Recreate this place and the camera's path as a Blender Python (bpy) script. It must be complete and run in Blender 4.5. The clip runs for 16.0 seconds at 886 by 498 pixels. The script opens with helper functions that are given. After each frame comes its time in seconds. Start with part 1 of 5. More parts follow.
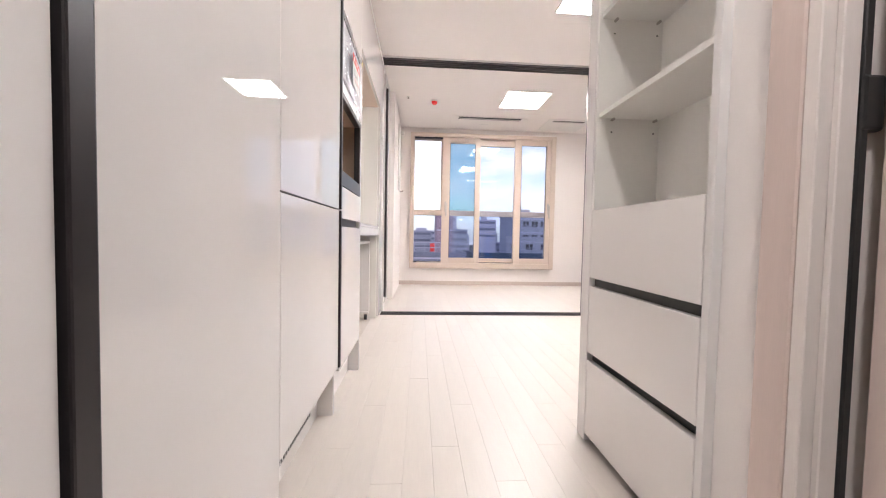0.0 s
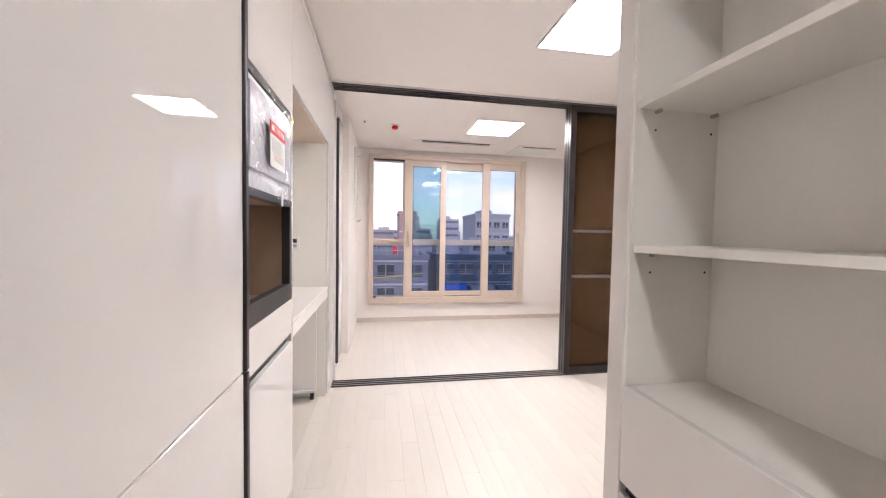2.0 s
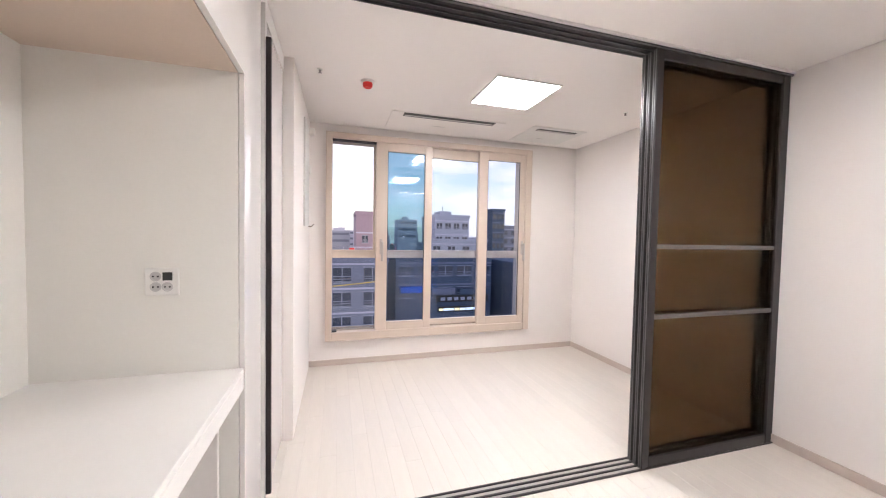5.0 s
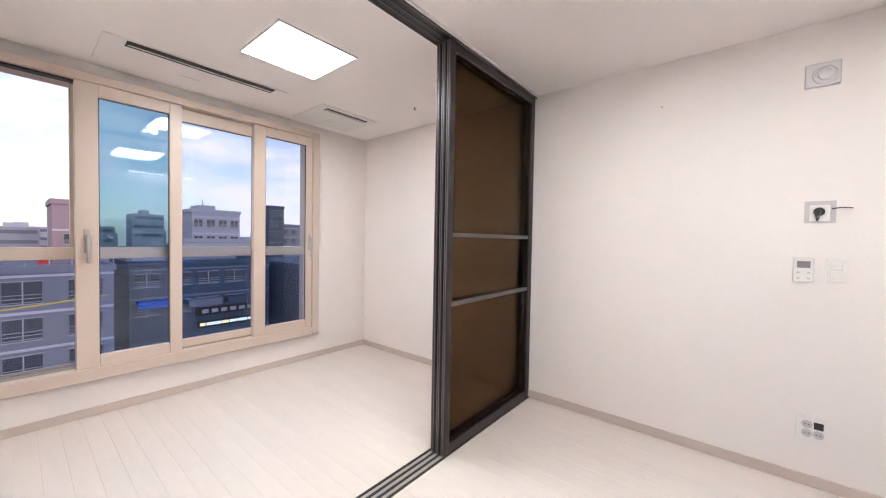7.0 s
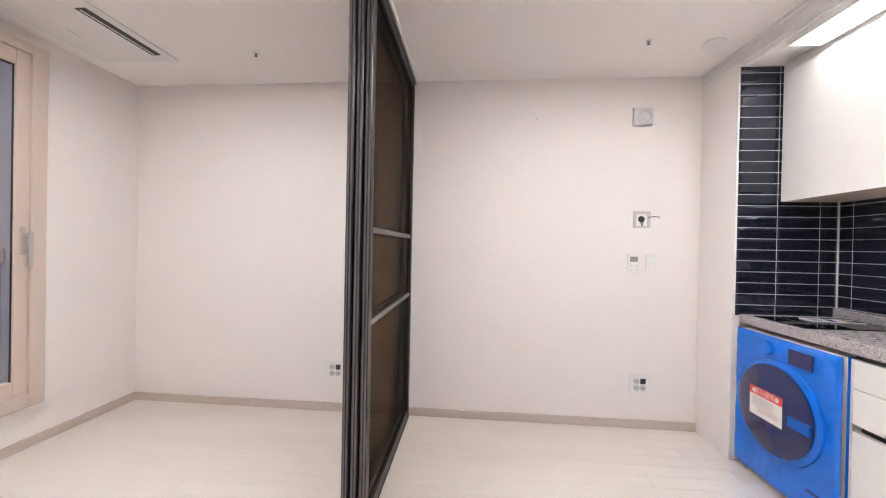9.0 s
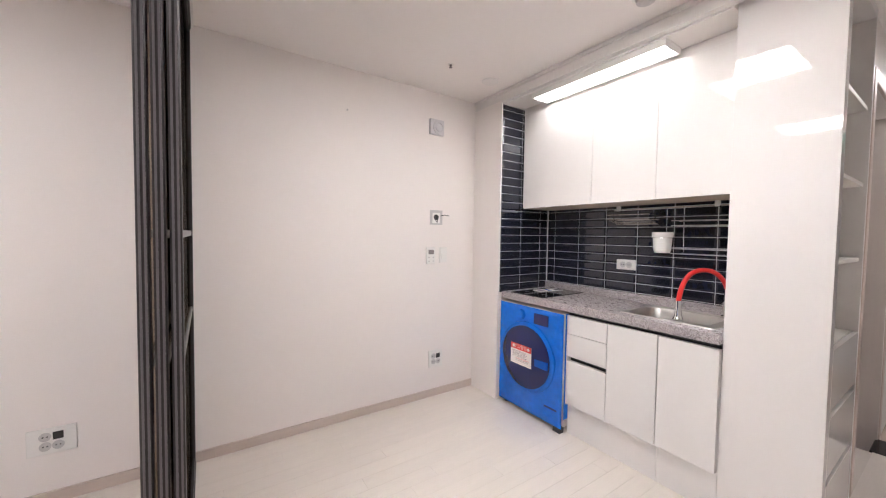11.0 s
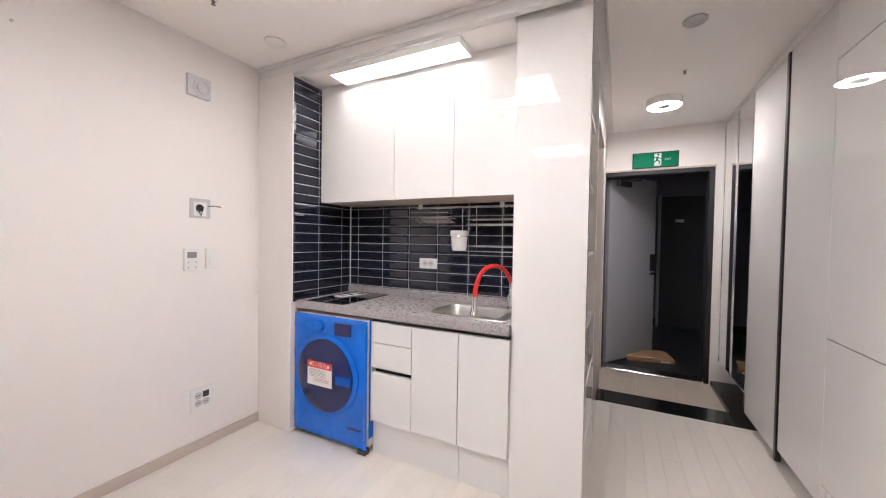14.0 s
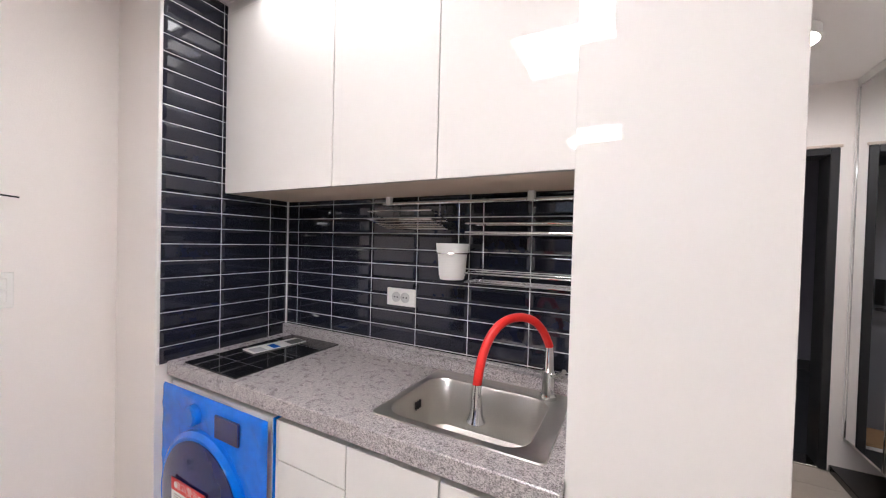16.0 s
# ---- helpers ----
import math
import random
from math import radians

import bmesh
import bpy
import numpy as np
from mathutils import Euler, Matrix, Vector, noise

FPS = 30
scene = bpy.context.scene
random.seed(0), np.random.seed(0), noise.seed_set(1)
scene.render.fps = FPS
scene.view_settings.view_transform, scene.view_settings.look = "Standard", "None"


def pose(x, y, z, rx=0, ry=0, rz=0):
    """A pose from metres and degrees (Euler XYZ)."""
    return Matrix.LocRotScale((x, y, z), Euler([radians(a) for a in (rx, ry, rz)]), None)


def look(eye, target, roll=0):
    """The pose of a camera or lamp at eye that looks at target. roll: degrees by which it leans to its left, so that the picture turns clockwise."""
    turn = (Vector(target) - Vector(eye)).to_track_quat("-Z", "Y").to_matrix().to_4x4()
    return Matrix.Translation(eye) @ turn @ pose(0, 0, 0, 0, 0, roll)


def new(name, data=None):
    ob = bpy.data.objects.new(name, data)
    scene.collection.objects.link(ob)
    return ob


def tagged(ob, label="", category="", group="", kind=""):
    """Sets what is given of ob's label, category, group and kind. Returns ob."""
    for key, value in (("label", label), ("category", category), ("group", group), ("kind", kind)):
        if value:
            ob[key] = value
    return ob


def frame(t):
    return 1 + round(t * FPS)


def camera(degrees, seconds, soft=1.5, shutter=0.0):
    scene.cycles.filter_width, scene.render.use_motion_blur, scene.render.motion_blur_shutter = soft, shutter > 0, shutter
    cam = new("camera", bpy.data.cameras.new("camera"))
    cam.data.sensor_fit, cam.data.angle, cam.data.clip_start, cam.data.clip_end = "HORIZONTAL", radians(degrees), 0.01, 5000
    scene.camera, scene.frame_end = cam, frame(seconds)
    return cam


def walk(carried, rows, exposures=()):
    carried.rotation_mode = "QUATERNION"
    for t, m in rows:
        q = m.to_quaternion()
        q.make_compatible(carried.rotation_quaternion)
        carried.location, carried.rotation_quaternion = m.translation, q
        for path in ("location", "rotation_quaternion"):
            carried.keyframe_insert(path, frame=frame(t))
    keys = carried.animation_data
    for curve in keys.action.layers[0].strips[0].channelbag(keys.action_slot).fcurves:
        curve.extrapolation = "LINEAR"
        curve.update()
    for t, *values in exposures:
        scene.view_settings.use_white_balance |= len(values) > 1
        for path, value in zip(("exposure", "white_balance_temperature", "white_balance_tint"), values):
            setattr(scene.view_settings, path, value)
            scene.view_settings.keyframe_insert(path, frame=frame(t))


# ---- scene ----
cam = camera(102.4, 16.0, soft=1.15)
PATH = [
    (0, (0.226, 0.126, 0.768), (0.357, 2.12, 0.694), 1.1),
    (0.5, (0.217, 0.148, 0.589), (0.462, 2.131, 0.515), 1.1),
    (1, (0.207, 0.211, 0.925), (0.513, 2.186, 0.854), 1.0),
    (1.5, (0.199, 0.329, 1.163), (0.525, 2.3, 1.09), 0.9),
    (2, (0.254, 0.611, 1.246), (0.591, 2.581, 1.166), 1.0),
    (2.5, (0.238, 0.871, 1.273), (0.585, 2.839, 1.198), 1.0),
    (3, (0.164, 1.108, 1.321), (0.515, 3.076, 1.24), 1.0),
    (5.5, (0.193, 2.043, 1.338), (0.963, 3.888, 1.275), 1.1),
    (6, (0.219, 2.087, 1.322), (1.306, 3.765, 1.263), 1.1),
    (6.5, (0.247, 2.148, 1.315), (1.543, 3.67, 1.252), 1.2),
    (7, (0.295, 2.265, 1.269), (1.835, 3.54, 1.218), 1.0),
    (7.5, (0.359, 2.439, 1.254), (2.038, 3.525, 1.204), 0.9),
    (8, (0.409, 2.643, 1.269), (2.223, 3.483, 1.213), 0.8),
    (8.5, (0.39, 2.895, 1.223), (2.328, 3.392, 1.197), 1.1),
    (11, (0.565, 3.484, 1.309), (2.227, 2.373, 1.23), 0.8),
    (11.5, (0.543, 3.47, 1.297), (1.948, 2.048, 1.225), 0.8),
    (12, (0.514, 3.417, 1.296), (1.706, 1.813, 1.221), 0.9),
    (12.5, (0.495, 3.386, 1.28), (1.51, 1.664, 1.218), 1.0),
    (13, (0.505, 3.381, 1.278), (1.416, 1.602, 1.222), 1.0),
    (13.5, (0.587, 3.38, 1.283), (1.474, 1.588, 1.229), 1.0),
    (14, (0.73, 3.199, 1.279), (1.621, 1.409, 1.232), 0.9),
    (14.5, (0.867, 3.005, 1.297), (1.755, 1.214, 1.248), 0.9),
    (15, (0.973, 2.803, 1.309), (1.862, 1.012, 1.257), 0.9),
    (15.5, (1.004, 2.476, 1.342), (1.956, 0.718, 1.291), 0.9),
    (16, (1.098, 2.231, 1.346), (2.032, 0.463, 1.312), 1.5),
]
EXPO = [(0, 0.62, 6470, 10), (1, 0.58, 6470, 10), (2, 0.45, 6460, 10), (3, 0.4, 6420, 9.5), (5.5, 0.51, 6330, 8), (7, 0.32, 6330, 8), (8.5, 0.31, 6340, 8),
        (11, 0.09, 6460, 10), (12.5, 0.15, 6460, 10), (14.5, 0.08, 6420, 10), (16, 0.01, 6390, 10)]
walk(cam, [(t, look(eye, target, roll)) for t, eye, target, roll in PATH], EXPO)

# ---- world, sun, exposure ----
world = bpy.data.worlds.new("dusk_sky")
scene.world = world
world.use_nodes = True
wn, wl = world.node_tree.nodes, world.node_tree.links
wn.clear()
w_out, w_bg = wn.new("ShaderNodeOutputWorld"), wn.new("ShaderNodeBackground")
w_sky = wn.new("ShaderNodeTexSky")
w_sky.sky_type = "NISHITA"
w_sky.sun_disc = False
w_sky.sun_elevation, w_sky.sun_rotation = radians(22), radians(150)
w_co, w_map, w_noise, w_ramp, w_mix = (wn.new("ShaderNodeTexCoord"), wn.new("ShaderNodeMapping"), wn.new("ShaderNodeTexNoise"),
                                       wn.new("ShaderNodeValToRGB"), wn.new("ShaderNodeMix"))
w_map.inputs["Scale"].default_value = (1.8, 1.8, 5.0)
w_noise.inputs["Scale"].default_value, w_noise.inputs["Detail"].default_value, w_noise.inputs["Roughness"].default_value = 2.2, 9, 0.58
w_ramp.color_ramp.elements[0].position, w_ramp.color_ramp.elements[1].position = 0.44, 0.6
w_ramp.color_ramp.elements[0].color = (0.38, 0.38, 0.38, 1)
w_mix.data_type = "RGBA"
w_mix.inputs["B"].default_value = (7.3, 6.4, 6.9, 1)
wl.new(w_co.outputs["Generated"], w_map.inputs["Vector"])
wl.new(w_map.outputs["Vector"], w_noise.inputs["Vector"])
wl.new(w_noise.outputs["Fac"], w_ramp.inputs["Fac"])
wl.new(w_ramp.outputs["Color"], w_mix.inputs["Factor"])
wl.new(w_sky.outputs["Color"], w_mix.inputs["A"])
wl.new(w_mix.outputs["Result"], w_bg.inputs["Color"])
wl.new(w_bg.outputs["Background"], w_out.inputs["Surface"])
w_bg.inputs["Strength"].default_value = 0.16
sun = new("sun", bpy.data.lights.new("sun", "SUN"))
sun.data.energy, sun.data.angle, sun.data.color = 0.5, radians(12), (1.0, 0.86, 0.76)
sun.matrix_world = look((-10, -20, 9), (0, 0, 5))
PANEL, STRIP, RING = 40.0, 9.8, 128.0


# ---- materials ----
def mat(name, color, rough=0.5, metal=0.0, var=0.04, scale=3.0, fine=60.0, bump=0.0, coat=0.0, stretch=(1, 1, 1), per_piece=0.0, spec=0.5):
    m = bpy.data.materials.new(name)
    m.use_nodes = True
    n, l = m.node_tree.nodes, m.node_tree.links
    b = n["Principled BSDF"]
    co, mp = n.new("ShaderNodeTexCoord"), n.new("ShaderNodeMapping")
    mp.inputs["Scale"].default_value = stretch
    l.new(co.outputs["Object"], mp.inputs["Vector"])
    big, small = n.new("ShaderNodeTexNoise"), n.new("ShaderNodeTexNoise")
    big.inputs["Scale"].default_value, big.inputs["Detail"].default_value = scale, 3
    small.inputs["Scale"].default_value, small.inputs["Detail"].default_value = fine, 4
    l.new(mp.outputs["Vector"], big.inputs["Vector"])
    l.new(mp.outputs["Vector"], small.inputs["Vector"])
    add = n.new("ShaderNodeMath")
    add.operation = "ADD"
    l.new(big.outputs["Fac"], add.inputs[0])
    l.new(small.outputs["Fac"], add.inputs[1])
    last = add.outputs["Value"]
    centre = 1.0
    if per_piece:
        info, mul, more = n.new("ShaderNodeObjectInfo"), n.new("ShaderNodeMath"), n.new("ShaderNodeMath")
        mul.operation, more.operation = "MULTIPLY", "ADD"
        mul.inputs[1].default_value = per_piece
        l.new(info.outputs["Random"], mul.inputs[0])
        l.new(mul.outputs["Value"], more.inputs[0])
        l.new(last, more.inputs[1])
        last, centre = more.outputs["Value"], 1.0 + per_piece / 2
    rng = n.new("ShaderNodeMapRange")
    rng.inputs["From Min"].default_value, rng.inputs["From Max"].default_value = centre - 0.5, centre + 0.5
    rng.inputs["To Min"].default_value, rng.inputs["To Max"].default_value = 1 - var, 1 + var
    l.new(last, rng.inputs["Value"])
    mix = n.new("ShaderNodeVectorMath")
    mix.operation = "SCALE"
    mix.inputs[0].default_value = color
    l.new(rng.outputs["Result"], mix.inputs["Scale"])
    l.new(mix.outputs["Vector"], b.inputs["Base Color"])
    b.inputs["Metallic"].default_value = metal
    b.inputs["Coat Weight"].default_value = coat
    b.inputs["Specular IOR Level"].default_value = spec
    rr = n.new("ShaderNodeMapRange")
    rr.inputs["To Min"].default_value, rr.inputs["To Max"].default_value = rough * 0.85, min(1, rough * 1.15)
    l.new(big.outputs["Fac"], rr.inputs["Value"])
    l.new(rr.outputs["Result"], b.inputs["Roughness"])
    if bump:
        bp = n.new("ShaderNodeBump")
        bp.inputs["Strength"].default_value, bp.inputs["Distance"].default_value = min(1, bump), 0.002
        l.new(small.outputs["Fac"], bp.inputs["Height"])
        l.new(bp.outputs["Normal"], b.inputs["Normal"])
    return m


def lamp_mat(name, color, strength):
    m = bpy.data.materials.new(name)
    m.use_nodes = True
    b = m.node_tree.nodes["Principled BSDF"]
    b.inputs["Base Color"].default_value = (0.9, 0.9, 0.88, 1)
    b.inputs["Emission Color"].default_value = (*color, 1)
    b.inputs["Emission Strength"].default_value = strength
    return m


def glass_mat(name, tint, gloss=1.0, shine=1.0):
    m = bpy.data.materials.new(name)
    m.use_nodes = True
    n, l = m.node_tree.nodes, m.node_tree.links
    n.clear()
    out, mix, tr, gl, fr = (n.new("ShaderNodeOutputMaterial"), n.new("ShaderNodeMixShader"), n.new("ShaderNodeBsdfTransparent"),
                            n.new("ShaderNodeBsdfGlossy"), n.new("ShaderNodeLayerWeight"))
    tr.inputs["Color"].default_value = (*tint, 1)
    gl.inputs["Roughness"].default_value = 0.01
    gl.inputs["Color"].default_value = (gloss, gloss, gloss, 1)
    pw, sc = n.new("ShaderNodeMath"), n.new("ShaderNodeMath")
    pw.operation, sc.operation = "POWER", "MULTIPLY_ADD"
    pw.inputs[1].default_value, sc.inputs[1].default_value, sc.inputs[2].default_value = 4.0, 0.7 * shine, 0.035 * shine
    l.new(fr.outputs["Facing"], pw.inputs[0])
    l.new(pw.outputs["Value"], sc.inputs[0])
    l.new(sc.outputs["Value"], mix.inputs["Fac"])
    l.new(tr.outputs["BSDF"], mix.inputs[1])
    l.new(gl.outputs["BSDF"], mix.inputs[2])
    l.new(mix.outputs["Shader"], out.inputs["Surface"])
    return m


def granite_mat(name):
    m = mat(name, (0.38, 0.355, 0.36), 0.28, var=0.15, scale=40, fine=260)
    n, l = m.node_tree.nodes, m.node_tree.links
    b = n["Principled BSDF"]
    vo, co, ramp = n.new("ShaderNodeTexVoronoi"), n.new("ShaderNodeTexCoord"), n.new("ShaderNodeValToRGB")
    vo.inputs["Scale"].default_value = 380
    e = ramp.color_ramp.elements
    e[0].color, e[1].color = (0.19, 0.168, 0.172, 1), (0.56, 0.51, 0.505, 1)
    e[0].position, e[1].position = 0.1, 0.9
    sep = n.new("ShaderNodeSeparateColor")
    l.new(co.outputs["Object"], vo.inputs["Vector"])
    l.new(vo.outputs["Color"], sep.inputs["Color"])
    l.new(sep.outputs["Red"], ramp.inputs["Fac"])
    l.new(ramp.outputs["Color"], b.inputs["Base Color"])
    return m


WALL = mat("wallpaper", (0.84, 0.788, 0.757), 0.75, var=0.025, scale=1.5, fine=220, bump=0.25)
CEIL = mat("ceiling_paper", (0.9, 0.86, 0.832), 0.85, var=0.02, scale=1.2, fine=260, bump=0.2)
GLOSS = mat("gloss_white_panel", (0.785, 0.748, 0.724), 0.006, var=0.01, scale=2, fine=15, spec=0.6)
SATIN = mat("satin_white_panel", (0.76, 0.73, 0.708), 0.3, var=0.015, scale=2, fine=40)
INNER = mat("matt_white_board", (0.81, 0.783, 0.735), 0.5, var=0.02, scale=2, fine=90)
TAUPE = mat("taupe_board", (0.42, 0.3, 0.215), 0.55, var=0.06, scale=4, fine=120)
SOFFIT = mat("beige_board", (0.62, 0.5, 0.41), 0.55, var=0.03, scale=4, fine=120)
PLANK = mat("pale_laminate", (0.7, 0.638, 0.58), 0.34, var=0.042, scale=5, fine=26, stretch=(6, 0.5, 1), per_piece=0.5, bump=0.04)
JOINT = mat("floor_joint", (0.65, 0.59, 0.535), 0.7)
SKIRT = mat("beige_skirting", (0.58, 0.485, 0.43), 0.45, var=0.04, scale=5, fine=80, stretch=(1, 1, 12))
DOORTRIM = mat("pale_wood_trim", (0.66, 0.535, 0.48), 0.4, var=0.05, scale=4, fine=50, stretch=(12, 12, 0.8), bump=0.05)
DOORWHITE = mat("cream_jamb", (0.78, 0.71, 0.665), 0.4, var=0.04, scale=4, fine=50, stretch=(12, 12, 0.8), bump=0.05)
UPVC = mat("beige_window_frame", (0.61, 0.5, 0.42), 0.35, var=0.03, scale=4, fine=90)
ALU = mat("dark_anodised", (0.026, 0.021, 0.022), 0.38, metal=0.2, var=0.1, scale=6, fine=150, stretch=(4, 4, 0.3))
ALU2 = mat("grey_anodised", (0.16, 0.15, 0.155), 0.3, metal=0.7, var=0.08, scale=6, fine=150)
TRACKBED = mat("pale_anodised", (0.42, 0.38, 0.36), 0.4, metal=0.3, var=0.06, scale=6, fine=120)
BLACK = mat("black_plastic", (0.02, 0.019, 0.019), 0.4, var=0.1)
DARKFRAME = mat("dark_steel_frame", (0.014, 0.0135, 0.015), 0.45, var=0.1)
CHROME = mat("chrome", (0.8, 0.8, 0.8), 0.08, metal=1.0, var=0.02)
BOWL = mat("satin_steel_bowl", (0.62, 0.595, 0.56), 0.34, metal=1.0, var=0.04, scale=8, fine=180, stretch=(1, 14, 1))
STEEL = mat("brushed_steel", (0.55, 0.53, 0.5), 0.24, metal=1.0, var=0.05, scale=8, fine=180, stretch=(1, 14, 1))
TILE = mat("navy_glazed_tile", (0.012, 0.014, 0.028), 0.09, var=0.2, scale=6, fine=30, per_piece=0.5, coat=0.4)
GROUT = mat("white_grout", (0.72, 0.7, 0.68), 0.8, var=0.06)
GRANITE = granite_mat("speckled_grey_stone")
SILLSTONE = mat("black_polished_stone", (0.012, 0.011, 0.011), 0.12, var=0.3, scale=20, fine=200)
ENTRYTILE = mat("beige_entry_tile", (0.5, 0.43, 0.365), 0.12, var=0.06, scale=4, fine=60, per_piece=0.3)
# Hall dimness is put into these lowered colours; the wall grey also lines the bathroom.
HALLFLOOR = mat("dark_hall_floor", (0.03, 0.032, 0.037), 0.4, var=0.15, scale=5, fine=80)
HALLWALL = mat("dimmed_grey_wall", (0.22, 0.212, 0.24), 0.7, var=0.04)
LEAFGREY = mat("grey_steel_door", (0.4, 0.395, 0.42), 0.45, var=0.03)
CARD = mat("brown_cardboard", (0.4, 0.24, 0.13), 0.8, var=0.12, scale=6, fine=90, bump=0.3)
PLASTIC = mat("white_plastic", (0.8, 0.78, 0.75), 0.35, var=0.02)
GREYPLASTIC = mat("grey_plastic", (0.55, 0.53, 0.52), 0.4, var=0.05)
RED = mat("red_rubber", (0.72, 0.022, 0.018), 0.4, var=0.05)
REDPAPER = mat("red_print", (0.7, 0.05, 0.045), 0.55, var=0.05)
PAPER = mat("white_paper", (0.82, 0.8, 0.77), 0.6, var=0.03)
INK = mat("grey_ink", (0.25, 0.22, 0.22), 0.6)
BLUE = mat("blue_film", (0.002, 0.15, 0.68), 0.16, var=0.2, scale=7, fine=30, bump=0.6)
NAVY = mat("dark_blue_porthole", (0.004, 0.012, 0.09), 0.12, var=0.15, scale=6, fine=20, coat=0.3)
BLUEMID = mat("blue_film_fold", (0.0, 0.09, 0.5), 0.25, var=0.1)
SENSOR = mat("pale_grey_plastic", (0.64, 0.615, 0.62), 0.4, var=0.03)
WRAP = mat("grey_appliance_front", (0.8, 0.785, 0.81), 0.3, var=0.06, scale=6, fine=40)
FILMMETAL = mat("silver_appliance_door", (0.6, 0.585, 0.63), 0.25, var=0.12, scale=8, fine=60, stretch=(1, 6, 1), bump=0.3)
GREEN = mat("green_sign", (0.003, 0.17, 0.085), 0.7, var=0.03, spec=0.15)
MIRROR = mat("mirror_silver", (0.86, 0.87, 0.87), 0.01, metal=1.0, var=0.005)
HOB = mat("black_ceramic_glass", (0.008, 0.008, 0.009), 0.05, var=0.1)
GLASS = glass_mat("blue_tinted_glass", (0.82, 0.865, 0.945), 1.0, 0.75)
# Silver window levers; their dark shading is put into this grey.
HANDLE = mat("shaded_silver_lever", (0.46, 0.42, 0.39), 0.3, metal=0.5, var=0.05)
TEAL = glass_mat("teal_tinted_glass", (0.62, 0.755, 0.77))
BRONZE = glass_mat("bronze_glass", (0.685, 0.628, 0.562), 0.4, 0.3)
BRONZE_DULL = glass_mat("bronze_glass_inner", (0.685, 0.628, 0.562), 0.4, 0.0)
LIGHT = lamp_mat("led_panel", (1.0, 0.975, 0.985), PANEL)
LIGHT2 = lamp_mat("led_strip", (1.0, 0.975, 0.985), STRIP)
LIGHT3 = lamp_mat("led_ring", (1.0, 0.975, 0.985), RING)
FACADE = mat("grey_render_facade", (0.18, 0.19, 0.25), 0.85, var=0.1, scale=0.4, fine=6)
FACADE2 = mat("pale_facade", (0.33, 0.34, 0.41), 0.85, var=0.1, scale=0.3, fine=5)
FACADE3 = mat("pink_facade", (0.3, 0.225, 0.28), 0.85, var=0.1, scale=0.3, fine=5)
FACADE4 = mat("dark_facade", (0.06, 0.085, 0.13), 0.8, var=0.15, scale=0.3, fine=5)
# Pale lilac distance haze is put into this colour; nearer trim shares it.
FACADE5 = mat("haze_tinted_pale", (0.46, 0.45, 0.55), 0.9, var=0.08, scale=0.1, fine=2)
DARKWIN = mat("dark_window_pane", (0.04, 0.05, 0.075), 0.15, var=0.2)
ASPHALT = mat("asphalt", (0.05, 0.05, 0.055), 0.85, var=0.2, scale=0.3, fine=8)
YELLOWSIGN = lamp_mat("yellow_lit_sign", (1.0, 0.62, 0.05), 1.6)
WHITESIGN = lamp_mat("white_lit_sign", (0.9, 0.95, 1.0), 1.0)

# ---- building helpers ----
ORIGIN = {}


def quad_box(bm, x0, x1, y0, y1, z0, z1, bevel=0.0, seg=1):
    b = bmesh.new() if bevel else bm
    v = [b.verts.new((x, y, z)) for z in (z0, z1) for y in (y0, y1) for x in (x0, x1)]
    for f in ((0, 2, 3, 1), (4, 5, 7, 6), (0, 1, 5, 4), (2, 6, 7, 3), (0, 4, 6, 2), (1, 3, 7, 5)):
        b.faces.new([v[i] for i in f])
    if bevel:
        bmesh.ops.bevel(b, geom=b.edges[:], offset=bevel, segments=seg, affect="EDGES", profile=0.5)
        tmp = bpy.data.meshes.new("tmp")
        b.to_mesh(tmp)
        b.free()
        bm.from_mesh(tmp)
        bpy.data.meshes.remove(tmp)
    return bm


def box(x0, x1, y0, y1, z0, z1, bevel=0.0, seg=1):
    return quad_box(bmesh.new(), min(x0, x1), max(x0, x1), min(y0, y1), max(y0, y1), min(z0, z1), max(z0, z1), bevel, seg)


def lathe(profile, centre, axis="z", steps=32):
    """A turned body: (radius, height) pairs round an axis through centre."""
    bm = bmesh.new()
    rings = []
    for r, h in profile:
        ring = []
        for i in range(steps):
            a = 2 * math.pi * i / steps
            c, s = r * math.cos(a), r * math.sin(a)
            p = {"z": (c, s, h), "y": (s, h, c), "x": (h, c, s)}[axis]
            ring.append(bm.verts.new(Vector(p) + Vector(centre)))
        rings.append(ring)
    for a, b in zip(rings, rings[1:]):
        for i in range(steps):
            j = (i + 1) % steps
            bm.faces.new((a[i], a[j], b[j], b[i]))
    bm.faces.new(rings[0][::-1])
    bm.faces.new(rings[-1])
    bmesh.ops.recalc_face_normals(bm, faces=bm.faces[:])
    return bm


def tube(points, r, steps=10):
    """A round bar along a line of points."""
    bm = bmesh.new()
    pts = [Vector(p) for p in points]
    rings = []
    up = Vector((0.13, 0.21, 0.97))
    for i, p in enumerate(pts):
        d = (pts[min(i + 1, len(pts) - 1)] - pts[max(i - 1, 0)]).normalized()
        u = d.cross(up)
        if u.length < 0.05:
            u = d.cross(Vector((1, 0, 0)))
        u.normalize()
        w = d.cross(u)
        rings.append([bm.verts.new(p + r * (u * math.cos(2 * math.pi * k / steps) + w * math.sin(2 * math.pi * k / steps))) for k in range(steps)])
    for a, b in zip(rings, rings[1:]):
        for k in range(steps):
            j = (k + 1) % steps
            bm.faces.new((a[k], a[j], b[j], b[k]))
    bm.faces.new(rings[0][::-1])
    bm.faces.new(rings[-1])
    bmesh.ops.recalc_face_normals(bm, faces=bm.faces[:])
    return bm


